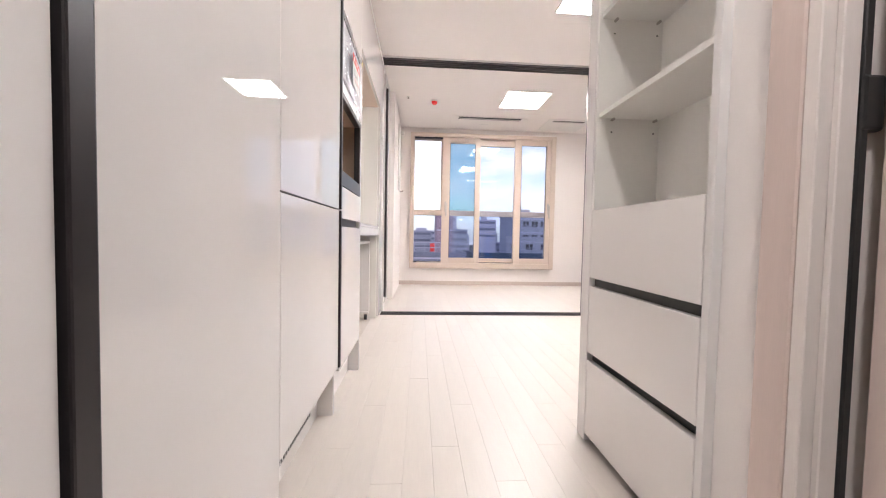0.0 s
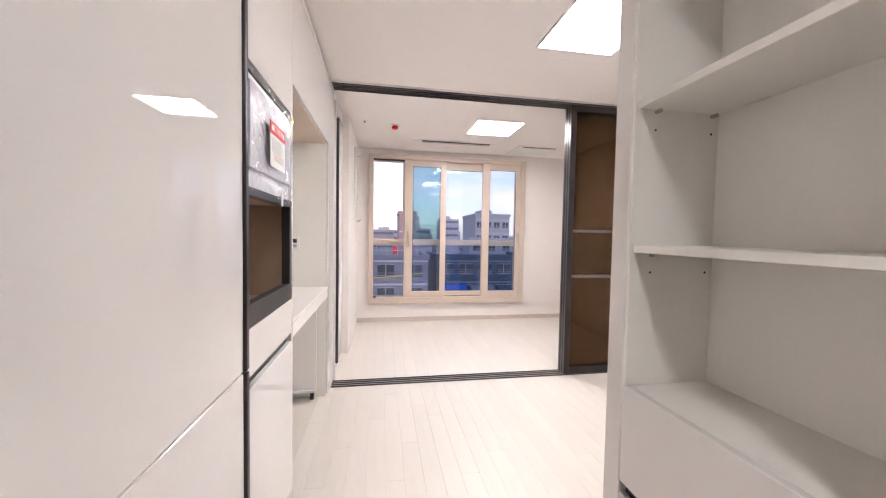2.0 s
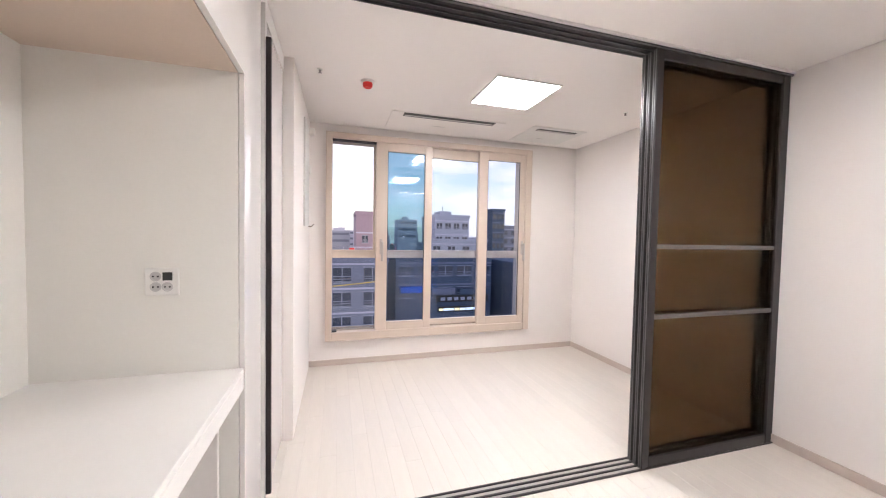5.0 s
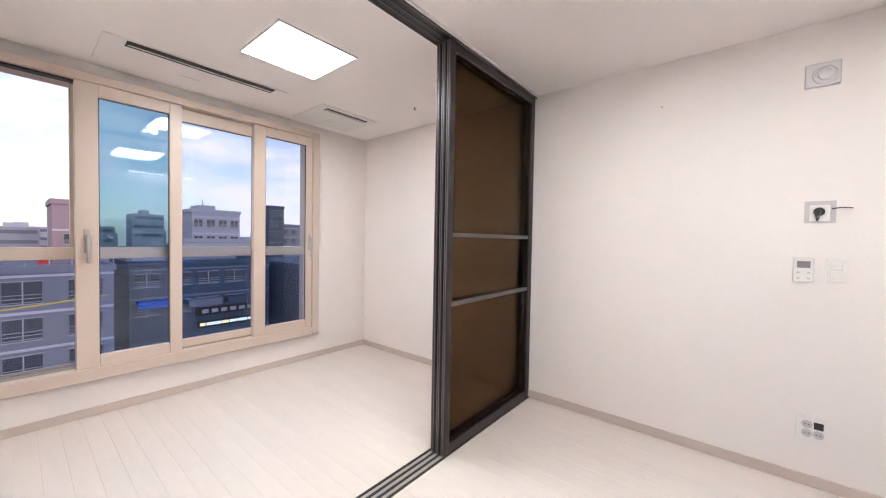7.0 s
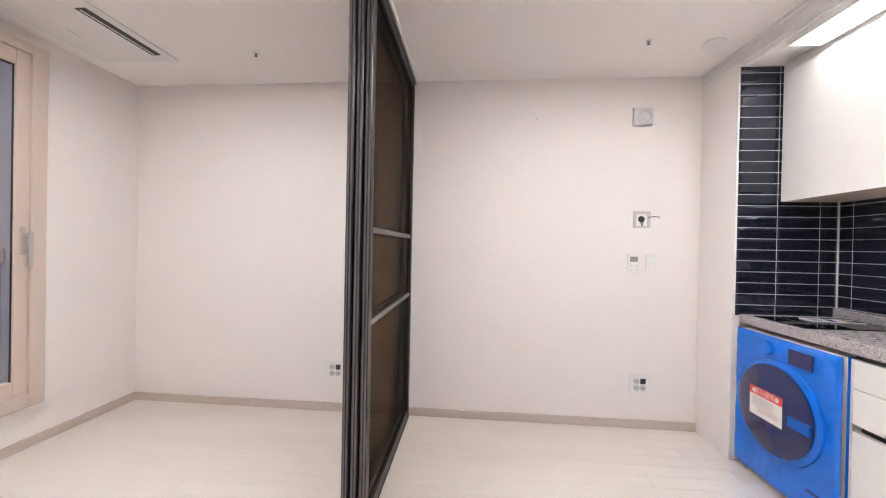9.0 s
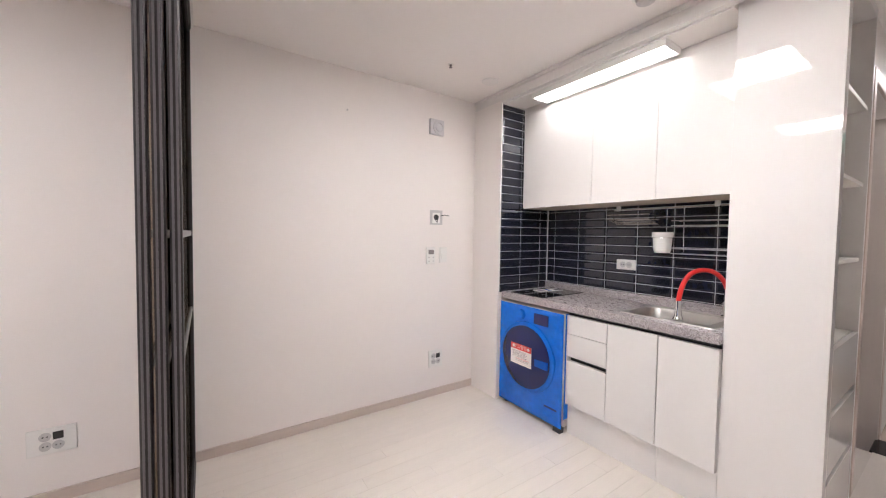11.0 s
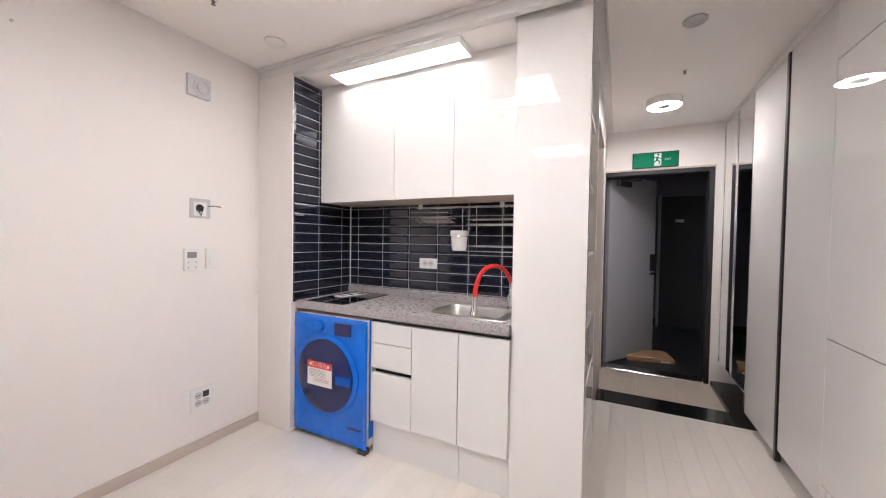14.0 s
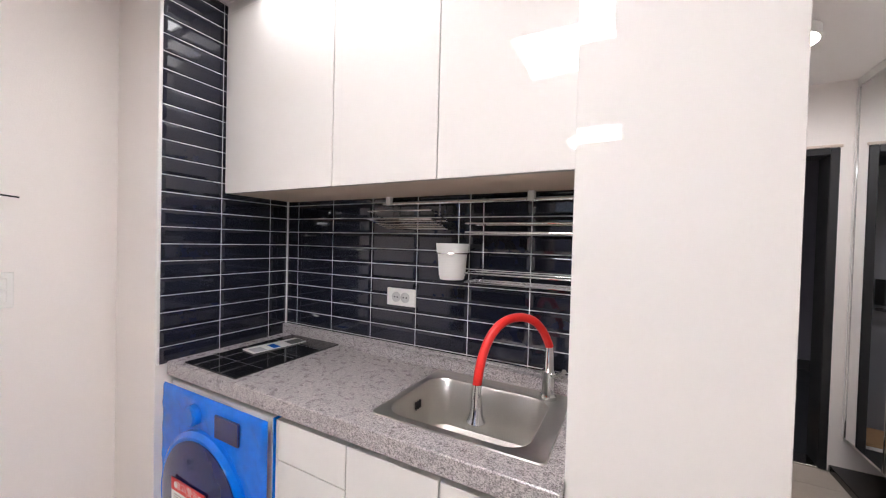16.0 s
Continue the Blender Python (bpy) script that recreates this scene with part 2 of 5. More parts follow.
def arc(p0, p1, p2, n=18):
    """A smooth bow from p0 to p2 that pulls towards p1."""
    a, b, c = Vector(p0), Vector(p1), Vector(p2)
    return [(1 - t) ** 2 * a + 2 * t * (1 - t) * b + t * t * c for t in (i / n for i in range(n + 1))]


def mesh_of(name, bm, material, smooth=False):
    me = bpy.data.meshes.new(name)
    bm.to_mesh(me)
    bm.free()
    me.materials.append(material)
    if smooth:
        me.shade_smooth()
        me.set_sharp_from_angle(angle=radians(38))
    return me


def solid(name, bm, material, label="", category="", kind="", group="", smooth=False):
    """A top-level object of one mesh, in world places."""
    ob = new(name, mesh_of(name, bm, material, smooth))
    ORIGIN[ob] = Vector((0, 0, 0))
    return tagged(ob, label, category, group, kind)


def structure(name, bm, material, label=""):
    return solid(name, bm, material, label, kind="structure")


def thing(name, place, label, category, group=""):
    ob = new(name)
    ob.empty_display_size = 0.05
    ob.location = place
    ORIGIN[ob] = Vector(place)
    return tagged(ob, label, category, group)


def part(name, bm, material, parent, label="", smooth=False):
    """One mesh part, given in world places, under a thing or a part."""
    bmesh.ops.translate(bm, verts=bm.verts[:], vec=-ORIGIN[parent])
    ob = new(name, mesh_of(name, bm, material, smooth))
    ob.parent = parent
    ORIGIN[ob] = ORIGIN[parent].copy()
    return tagged(ob, label)


def words(text, size, m, material, parent, name="lettering"):
    """Flat lettering as a mesh part; m places its own x and y axes in the world."""
    cu = bpy.data.curves.new("lettering", "FONT")
    cu.body, cu.size, cu.align_x, cu.align_y = text, size, "CENTER", "CENTER"
    tmp = bpy.data.objects.new("lettering_tmp", cu)
    me = bpy.data.meshes.new_from_object(tmp)
    bpy.data.objects.remove(tmp)
    bm = bmesh.new()
    bm.from_mesh(me)
    bpy.data.meshes.remove(me)
    bmesh.ops.transform(bm, matrix=m, verts=bm.verts[:])
    return part(name, bm, material, parent)


# ---- plan ----
XL, XN, XR = -0.108, -0.143, 2.978   # cabinet fronts and the long bare wall
YW = 5.702                   # window wall
H = 2.43                     # ceiling
YD = -0.93                   # entrance door wall
XB = 0.885                   # bathroom wall
KX0, KX1, KY, KB = 1.203, 2.645, 1.56, 1.0   # kitchen niche: sides, front, back
DROP = -0.045                # entrance floor

# ---- structure ----
structure("subfloor", box(-0.9, 3.1, 0.052, 5.9, -0.08, -0.012), JOINT, "dark joints between pale floor boards")
bm = box(-0.9, 3.1, -1.3, 6.0, H, H + 0.12)
structure("ceiling", bm, CEIL, "plain off-white papered ceiling")
structure("wall_east", box(XR, XR + 0.15, KB - 0.2, 6.0, -0.08, H), WALL, "bare off-white papered wall")
wx0, wx1, wz0, wz1 = 0.08, 2.322, 0.272, 2.335
bm = box(-0.9, wx0, YW, YW + 0.3, -0.08, H)
quad_box(bm, wx1, XR, YW, YW + 0.3, -0.08, H)
quad_box(bm, wx0, wx1, YW, YW + 0.3, -0.08, wz0)
quad_box(bm, wx0, wx1, YW, YW + 0.3, wz1, H)
structure("wall_north", bm, WALL, "off-white papered wall round a wide window")
structure("wall_west", box(-0.9, -0.78, -1.3, YW, -0.2, H), WALL, "plain wall behind the built-in cabinets")
structure("wall_bedroom_west", box(-0.78, -0.088, 4.38, YW, -0.08, H), WALL, "white papered side wall of the window room")
structure("wall_kitchen_back", box(KX0 - 0.1, XR, KB - 0.16, KB - 0.012, -0.08, H), WALL, "wall behind the kitchen niche")
structure("wall_kitchen_pier", box(KX1 + 0.012, XR, KB - 0.012, KY, -0.012, 2.355, 0.002), WALL, "white pier beside the kitchen niche")
structure("kitchen_soffit", box(KX0, KX1 + 0.012, KB - 0.012, KY - 0.04, 2.335, H), CEIL, "lowered white soffit over the kitchen niche")
structure("kitchen_fascia", box(0.835, XR, KY - 0.04, KY - 0.002, 2.345, H), SATIN, "white fascia board above the kitchen")
structure("trim_kitchen_crown", box(0.825, XR, KY - 0.002, KY + 0.012, 2.405, H, 0.003), SATIN, "thin white crown strip along the ceiling")
structure("trim_crown_side", box(0.812, 0.825, -0.9, KY + 0.012, 2.405, H, 0.003), SATIN, "thin white crown strip along the ceiling")
# bathroom wall with its doorway
by0, by1, bz = -0.2, 0.705, 2.1
bm = box(XB, XB + 0.12, by1, 0.861, -0.2, H)
quad_box(bm, XB, XB + 0.12, YD - 0.16, by0, -0.2, H)
quad_box(bm, XB, XB + 0.12, by0, by1, bz, H)
structure("wall_bathroom", bm, WALL, "white wall with the bathroom doorway")
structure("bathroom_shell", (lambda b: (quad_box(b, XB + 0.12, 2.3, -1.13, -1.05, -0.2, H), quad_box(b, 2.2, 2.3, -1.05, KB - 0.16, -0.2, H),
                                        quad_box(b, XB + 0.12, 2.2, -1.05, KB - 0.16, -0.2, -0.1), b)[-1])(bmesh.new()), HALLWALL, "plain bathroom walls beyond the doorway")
frame_b = thing("door_bathroom", (XB, by1, 0), "pale wood-grain bathroom door frame with a dark seal", "door frame")
tagged(frame_b, kind="structure")
part("casing", box(XB - 0.016, XB, by1 - 0.005, by1 + 0.058, 0, bz + 0.06, 0.003), DOORTRIM, frame_b)
part("casing", box(XB - 0.016, XB, by0 - 0.07, by0 + 0.005, -0.1, bz + 0.07, 0.003), DOORTRIM, frame_b)
part("casing", box(XB - 0.016, XB, by0 + 0.005, by1 - 0.005, bz, bz + 0.07, 0.003), DOORTRIM, frame_b)
part("jamb", box(XB - 0.012, XB + 0.13, by1 - 0.028, by1 - 0.005, 0, bz, 0.002), DOORWHITE, frame_b)
part("jamb", box(XB - 0.012, XB + 0.13, by0 + 0.005, by0 + 0.028, -0.1, bz, 0.002), DOORWHITE, frame_b)
part("stop", box(XB + 0.012, XB + 0.045, by1 - 0.04, by1 - 0.028, 0, bz, 0.002), DOORWHITE, frame_b)
part("seal", box(XB + 0.045, XB + 0.06, by1 - 0.044, by1 - 0.028, 0, bz, 0.002), BLACK, frame_b, "black rubber seal")
for hz in (0.2, 0.95):
    part("hinge", box(XB + 0.045, XB + 0.085, by1 - 0.047, by1 - 0.0275, hz, hz + 0.09, 0.006, 2), BLACK, frame_b, "dark metal hinge")
leaf_b = thing("bathroom_door_leaf", (XB + 0.5, by1 - 0.07, -0.09), "pale wood-grain door leaf standing open into the bathroom", "door")
part("leaf", box(XB + 0.075, XB + 0.93, by1 - 0.09, by1 - 0.052, -0.09, 2.08, 0.003), DOORTRIM, leaf_b)
part("handle", tube([(XB + 0.86, by1 - 0.09, 1.0), (XB + 0.86, by1 - 0.137, 1.0), (XB + 0.75, by1 - 0.142, 1.0)], 0.009), STEEL, leaf_b, "steel lever handle", True)
# entrance
ex0, ex1, ez = -0.05, 0.925, 2.015
bm = box(-0.78, ex0, YD - 0.16, YD, -0.2, H)
quad_box(bm, ex1, 2.3, YD - 0.16, YD, -0.2, H)
quad_box(bm, ex0, ex1, YD - 0.16, YD, ez, H)
structure("wall_entrance", bm, WALL, "white wall over the entrance door")
structure("entrance_subfloor", box(-0.78, XB + 0.12, YD - 0.16, -0.2, -0.2, DROP - 0.012), JOINT, "joints of the entrance floor")
structure("threshold_stone", box(XL - 0.2, XB, -0.2, 0.05, -0.2, 0.002, 0.004), SILLSTONE, "polished black stone step at the entrance")
structure("trim_entrance_stone", box(XL - 0.2, XL + 0.05, YD, -0.2, DROP - 0.012, -0.005, 0.003), SILLSTONE, "black stone plinth under the mirrored cabinet")
fr = thing("door_entrance", (0.4, YD, DROP), "black steel entrance door frame", "door frame")
tagged(fr, kind="structure")
part("jamb", box(ex0, ex0 + 0.045, YD - 0.16, YD + 0.006, DROP, ez, 0.004), DARKFRAME, fr)
part("jamb", box(ex1 - 0.045, ex1, YD - 0.16, YD + 0.006, DROP, ez, 0.004), DARKFRAME, fr)
part("head", box(ex0 + 0.045, ex1 - 0.045, YD - 0.16, YD + 0.006, ez - 0.045, ez, 0.004), DARKFRAME, fr)
part("sill", box(ex0, ex1, YD - 0.16, YD + 0.006, DROP - 0.012, DROP + 0.012, 0.003), STEEL, fr, "worn steel sill")
part("lip", box(ex0 - 0.01, ex1, YD, YD + 0.012, ez, ez + 0.018, 0.003), UPVC, fr)
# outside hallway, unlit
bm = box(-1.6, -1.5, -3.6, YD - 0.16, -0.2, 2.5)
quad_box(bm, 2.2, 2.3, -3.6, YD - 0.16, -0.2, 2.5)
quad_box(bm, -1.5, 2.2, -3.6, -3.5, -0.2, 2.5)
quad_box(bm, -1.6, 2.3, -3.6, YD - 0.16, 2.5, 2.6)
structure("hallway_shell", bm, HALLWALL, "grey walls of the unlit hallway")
structure("hallway_floor", box(-1.5, 2.2, -3.5, YD - 0.16, -0.2, DROP - 0.003), HALLFLOOR, "dark grey hallway floor")
structure("baseboard_hall", box(-1.5, 2.2, -3.5, -3.488, DROP, DROP + 0.12), BLACK, "dark hallway baseboard")
opp = thing("opposite_door", (-0.18, -3.49, DROP), "black steel door across the hallway", "door")
part("leaf", box(-0.55, 0.16, -3.49, -3.45, DROP, 2.03, 0.004), DARKFRAME, opp)
part("frame", box(0.16, 0.2, -3.49, -3.44, DROP, 2.06, 0.004), LEAFGREY, opp)
part("number_plate", box(-0.15, -0.03, -3.45, -3.445, 1.62, 1.67), STEEL, opp, "small steel number plate")

# the leaf is built flat at its hinge and then swung open
leaf = thing("entrance_door", (0.0, 0.0, 0.0), "grey steel entrance door standing open with a digital lock", "door")
part("panel", box(0.0, 0.9, -0.045, 0.0, 0.015, 2.08, 0.003), LEAFGREY, leaf)
part("lock_case", box(0.79, 0.855, -0.072, -0.045, 1.0, 1.2, 0.006, 2), BLACK, leaf, "black digital lock")
part("lever", tube([(0.82, -0.045, 0.97), (0.82, -0.1, 0.97), (0.69, -0.105, 0.97)], 0.011), STEEL, leaf, "steel lever handle", True)
part("closer", box(0.1, 0.32, -0.095, -0.045, 1.95, 2.01, 0.006), STEEL, leaf, "steel door closer")
part("closer_arm", tube([(0.14, -0.07, 2.015), (0.42, -0.14, 2.03), (0.2, -0.26, 2.04)], 0.008), STEEL, leaf)
leaf.location, leaf.rotation_euler = (0.88, YD - 0.165, DROP), (0, 0, radians(-123))

# ---- skirting ----
structure("baseboard_east", box(XR - 0.012, XR, KY, YW, 0, 0.06, 0.002), SKIRT, "beige skirting board")
structure("baseboard_north", box(-0.088, XR - 0.012, YW - 0.012, YW, 0, 0.06, 0.002), SKIRT, "beige skirting board")


# ---- window ----
def sash(win, x0, x1, y, z0, z1, left, right, low, top, handle=0):
    s = part("sash", box(x0, x0 + left, y, y + 0.05, z0, z1, 0.004), UPVC, win)
    part("stile", box(x1 - right, x1, y, y + 0.05, z0, z1, 0.004), UPVC, s)
    part("rail", box(x0 + left, x1 - right, y + 0.001, y + 0.049, z0, z0 + low, 0.003), UPVC, s)
    part("rail", box(x0 + left, x1 - right, y + 0.001, y + 0.049, z1 - top, z1, 0.003), UPVC, s)
    p = part("pane", box(x0 + left - 0.004, x1 - right + 0.004, y + 0.02, y + 0.026, z0 + low - 0.004, z1 - top + 0.004), GLASS, s)
    p.visible_shadow = False
    bm = box(x0 + left, x0 + left + 0.006, y + 0.012, y + 0.018, z0 + low, z1 - top)
    quad_box(bm, x1 - right - 0.006, x1 - right, y + 0.012, y + 0.018, z0 + low, z1 - top)
    quad_box(bm, x0 + left, x1 - right, y + 0.012, y + 0.018, z1 - top - 0.006, z1 - top)
    part("gasket", bm, BLACK, s, "black rubber gasket")
    if handle:
        hx = handle
        g = box(hx - 0.014, hx + 0.014, y - 0.012, y, 1.14, 1.3, 0.004)
        part("handle", g, HANDLE, s, "silver lever handle, its shading put into the grey")
        part("handle", box(hx - 0.004, hx + 0.02, y - 0.05, y - 0.03, 1.07, 1.27, 0.007, 2), HANDLE, s, "silver lever handle, its shading put into the grey")
        part("handle_neck", box(hx - 0.008, hx + 0.012, y - 0.034, y - 0.01, 1.24, 1.265, 0.003), HANDLE, s)


win = thing("window_1", (1.13, YW, wz0), "wide beige sliding window, left bay open, over dusk rooftops", "window")
tagged(win, kind="structure")
y0 = YW - 0.068
part("window_frame", box(0.066, 0.127, y0, YW + 0.2, wz0 - 0.01, wz1 + 0.01, 0.004), UPVC, win)
part("window_frame", box(2.262, 2.337, y0, YW + 0.2, wz0 - 0.01, wz1 + 0.01, 0.004), UPVC, win)
part("window_frame", box(0.127, 2.262, y0 + 0.001, YW + 0.2, wz1 - 0.05, wz1 + 0.009, 0.004), UPVC, win)
part("window_sill", box(0.127, 2.262, y0 + 0.001, YW + 0.2, wz0 - 0.009, wz0 + 0.075, 0.004), UPVC, win)
for k in range(3):
    part("track", box(0.127, 2.262, YW + 0.015 + 0.05 * k, YW + 0.02 + 0.05 * k, wz0 + 0.075, wz0 + 0.09), STEEL, win, "steel sliding track")
part("head_track", box(0.127, 0.56, YW - 0.03, YW + 0.03, wz1 - 0.062, wz1 - 0.05), DARKFRAME, win)
ya = YW - 0.05
sash(win, 0.558, 1.15, ya, wz0 + 0.072, wz1 - 0.05, 0.115, 0.08, 0.085, 0.085, 0.612)
sash(win, 1.09, 1.8, ya + 0.065, wz0 + 0.078, wz1 - 0.052, 0.06, 0.09, 0.07, 0.1)
sash(win, 1.69, 2.262, ya, wz0 + 0.072, wz1 - 0.05, 0.105, 0.065, 0.085, 0.085, 2.232)
# fixed outer light with its cross rail
part("cross_rail", box(0.127, 2.262, YW + 0.1, YW + 0.16, 1.09, 1.175, 0.004), UPVC, win)
p = part("outer_pane", box(0.127, 2.262, YW + 0.12, YW + 0.126, wz0 + 0.075, 1.092), GLASS, win)
p.visible_shadow = False
p = part("outer_pane", box(0.6, 1.16, YW + 0.12, YW + 0.126, 1.173, wz1 - 0.05), TEAL, win)
p.visible_shadow = False
part("outer_stile", box(0.545, 0.6, YW + 0.09, YW + 0.14, 1.175, wz1 - 0.05, 0.004), UPVC, win)
part("latch", box(0.129, 0.177, YW - 0.045, YW - 0.02, wz0 + 0.076, wz0 + 0.095), BLACK, win, "black stop block")

# ---- sliding glass partition ----
structure("trim_partition_lip", box(XN, XR, 3.523, 3.534, 2.416, H - 0.0005), SATIN, "white lip round the overhead track")
structure("partition_head", box(XN, XR, 3.535, 3.66, 2.411, H - 0.0005, 0.002), ALU, "dark anodised overhead track of the sliding doors")
for k in range(4):
    structure("partition_head_lip", box(XN, XR, 3.536 + 0.0395 * k, 3.541 + 0.0395 * k, 2.404, 2.411), ALU2, "dark overhead track lip")
tr = thing("floor_track", (1.4, 3.5, 0), "dark metal triple floor track", "door track")
tagged(tr, kind="structure")
part("bed", box(XN, XR, 3.538, 3.662, -0.01, 0.003), TRACKBED, tr, "pale metal bed")
for k in range(4):
    part("ridge", box(XN, XR, 3.538 + 0.0375 * k, 3.549 + 0.0375 * k, 0.003, 0.009), ALU, tr)
structure("trim_partition_post", box(XR - 0.028, XR, 3.55, 3.668, 0.009, 2.411, 0.003), ALU, "dark anodised wall post")


def glass_door(place, first):
    d = thing("sliding_glass_door", place, "dark framed sliding door with bronze tinted glass, pushed open against the wall", "door", "sliding glass doors")
    x, y, z = place
    w, t = 1.073, 0.03
    part("stile", box(x, x + 0.052, y, y + t, z, 2.403, 0.004), ALU, d)
    part("stile", box(x + w - 0.052, x + w, y, y + t, z, 2.403, 0.004), ALU, d)
    part("bottom_rail", box(x + 0.052, x + w - 0.052, y + 0.002, y + t - 0.002, z, 0.07, 0.003), ALU, d)
    part("top_rail", box(x + 0.052, x + w - 0.052, y + 0.002, y + t - 0.002, 2.352, 2.403, 0.003), ALU, d)
    for mz in (0.893, 1.3):
        part("glazing_bar", box(x + 0.052, x + w - 0.052, y + 0.004, y + t - 0.004, mz - 0.013, mz + 0.013, 0.003), ALU2, d)
    for a, b in ((0.07, 0.88), (0.906, 1.287), (1.313, 2.352)):
        part("pane", box(x + 0.05, x + w - 0.05, y + 0.012, y + 0.017, a, b), BRONZE if first else BRONZE_DULL, d)
    for k in range(2):
        part("edge_rib", box(x - 0.003, x, y + 0.005 + 0.013 * k, y + 0.011 + 0.013 * k, z, 2.403), ALU2, d)
    return d


for k in range(3):
    glass_door((1.876, 3.54 + 0.0385 * k, 0.009), k == 0)


# ---- left run of built-ins ----
def tall_door(cab, y0, y1, z0, z1, name="door"):
    return part(name, box(XL - 0.02, XL, y0 + 0.0015, y1 - 0.0015, z0, z1, 0.0015), GLOSS, cab)


DEEP = -0.775
hall_cab = thing("hall_cabinet", (-0.45, -0.4, 0), "floor to ceiling white gloss hall cabinet with two mirrored doors", "cabinet")
part("carcass", box(DEEP, XL - 0.022, YD + 0.02, 0.478, 0.17, 2.38), SATIN, hall_cab)
part("filler", box(DEEP, XL - 0.004, YD + 0.002, 0.512, 2.38, H - 0.001), SATIN, hall_cab)
part("support", box(DEEP, XL - 0.2, YD + 0.02, 0.478, -0.005, 0.17), SATIN, hall_cab)
tall_door(hall_cab, -0.092, 0.478, 0.06, 2.375)
for a, b in ((-0.905, -0.505), (-0.495, -0.1)):
    d = part("mirror_door", box(XL - 0.02, XL - 0.004, a + 0.012, b - 0.012, 0.2, 2.37), MIRROR, hall_cab, "mirrored door")
    part("mirror_frame", box(XL - 0.021, XL + 0.001, a, a + 0.012, 0.19, 2.375, 0.002), CHROME, d, "chrome edge")
    part("mirror_frame", box(XL - 0.021, XL + 0.001, b - 0.012, b, 0.19, 2.375, 0.002), CHROME, d, "chrome edge")
part("end_strip", box(XL - 0.02, XL - 0.002, YD + 0.003, -0.917, 0.19, 2.375), SATIN, hall_cab)
part("handle_profile", box(XL - 0.02, XL + 0.008, 0.48, 0.512, 0.03, 2.375, 0.003, 2), ALU, hall_cab, "dark full-height handle profile")

fridge = thing("tall_cabinet", (-0.45, 0.97, 0), "tall white gloss cabinet housing the refrigerator", "cabinet")
part("carcass", box(DEEP, XL - 0.022, 0.514, 1.625, 0.207, 2.38), SATIN, fridge)
part("filler", box(DEEP, XL - 0.004, 0.514, 2.15, 2.38, H - 0.001), SATIN, fridge)
part("plinth", box(DEEP, XL - 0.085, 0.514, 1.625, 0, 0.207), SATIN, fridge)
bm = box(XL - 0.086, XL - 0.083, 1.12, 1.54, 0.05, 0.112)
part("vent_grille", bm, GREYPLASTIC, fridge, "grey vent grille")
for k in range(20):
    part("vent_slot", box(XL - 0.0832, XL - 0.0815, 1.13 + 0.02 * k, 1.14 + 0.02 * k, 0.056, 0.106), BLACK, fridge)
part("end_panel", box(XL - 0.3, XL - 0.022, 0.99, 1.004, 0, 0.207), SATIN, fridge)
tall_door(fridge, 0.514, 1.005, 0.1, 2.375)
tall_door(fridge, 1.005, 1.626, 0.205, 0.865)
tall_door(fridge, 1.005, 1.626, 0.87, 2.1)
tall_door(fridge, 1.005, 1.626, 2.104, 2.375)
part("handle_profile", box(XL - 0.02, XL + 0.008, 1.628, 1.648, 0.205, 0.864, 0.003, 2), ALU, fridge, "dark handle profile")
part("handle_profile", box(XL - 0.02, XL + 0.008, 1.628, 1.648, 0.87, 2.375, 0.003, 2), ALU, fridge, "dark handle profile")

ty0, ty1 = 1.652, 2.155
tower = thing("appliance_tower", (-0.45, 1.83, 0), "white gloss appliance tower with an empty dark-framed niche", "cabinet")
part("side_panel", box(DEEP, XL, ty1 - 0.018, ty1, 0, 2.38, 0.001), GLOSS, tower)
part("side_panel", box(DEEP, XL - 0.021, 1.63, 1.652, 0, 2.38), GLOSS, tower)
part("back_panel", box(DEEP, DEEP + 0.01, ty0, ty1 - 0.018, 0.1, 2.38), TAUPE, tower)
part("plinth", box(DEEP, XL - 0.06, ty0, ty1 - 0.018, 0, 0.15), SATIN, tower)
part("upper_door", box(XL - 0.02, XL, ty0 + 0.002, ty1 - 0.02, 1.715, 2.375, 0.0015), GLOSS, tower)
part("shelf", box(DEEP + 0.01, XL - 0.022, ty0, ty1 - 0.018, 1.35, 1.368), TAUPE, tower)
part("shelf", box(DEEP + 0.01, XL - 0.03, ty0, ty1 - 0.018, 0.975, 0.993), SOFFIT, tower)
part("shelf", box(DEEP + 0.01, XL - 0.022, ty0, ty1 - 0.018, 1.697, 1.715), TAUPE, tower)
part("shadow_gap", box(XL - 0.02, XL - 0.006, ty0, ty1 - 0.02, 1.6955, 1.713), BLACK, tower, "black gap strip")
part("lining", box(DEEP + 0.01, XL - 0.03, ty1 - 0.022, ty1 - 0.0185, 0.993, 1.35), TAUPE, tower)
part("lining", box(DEEP + 0.01, XL - 0.03, ty0, ty0 + 0.004, 0.993, 1.35), TAUPE, tower)
part("niche_frame", box(XL - 0.03, XL + 0.001, ty0, ty1 - 0.019, 0.975, 1.04, 0.002), BLACK, tower, "black frame")
part("niche_frame", box(XL - 0.03, XL + 0.001, ty1 - 0.05, ty1 - 0.019, 1.04, 1.345, 0.002), BLACK, tower, "black frame")
part("niche_frame", box(XL - 0.03, XL + 0.001, ty0, ty0 + 0.018, 1.04, 1.345, 0.002), BLACK, tower, "black frame")
part("niche_frame", box(XL - 0.03, XL + 0.001, ty0, ty1 - 0.019, 1.345, 1.37, 0.002), BLACK, tower, "black frame")
part("drawer_front", box(XL - 0.02, XL, ty0 + 0.002, ty1 - 0.02, 0.835, 0.972, 0.0015), GLOSS, tower)
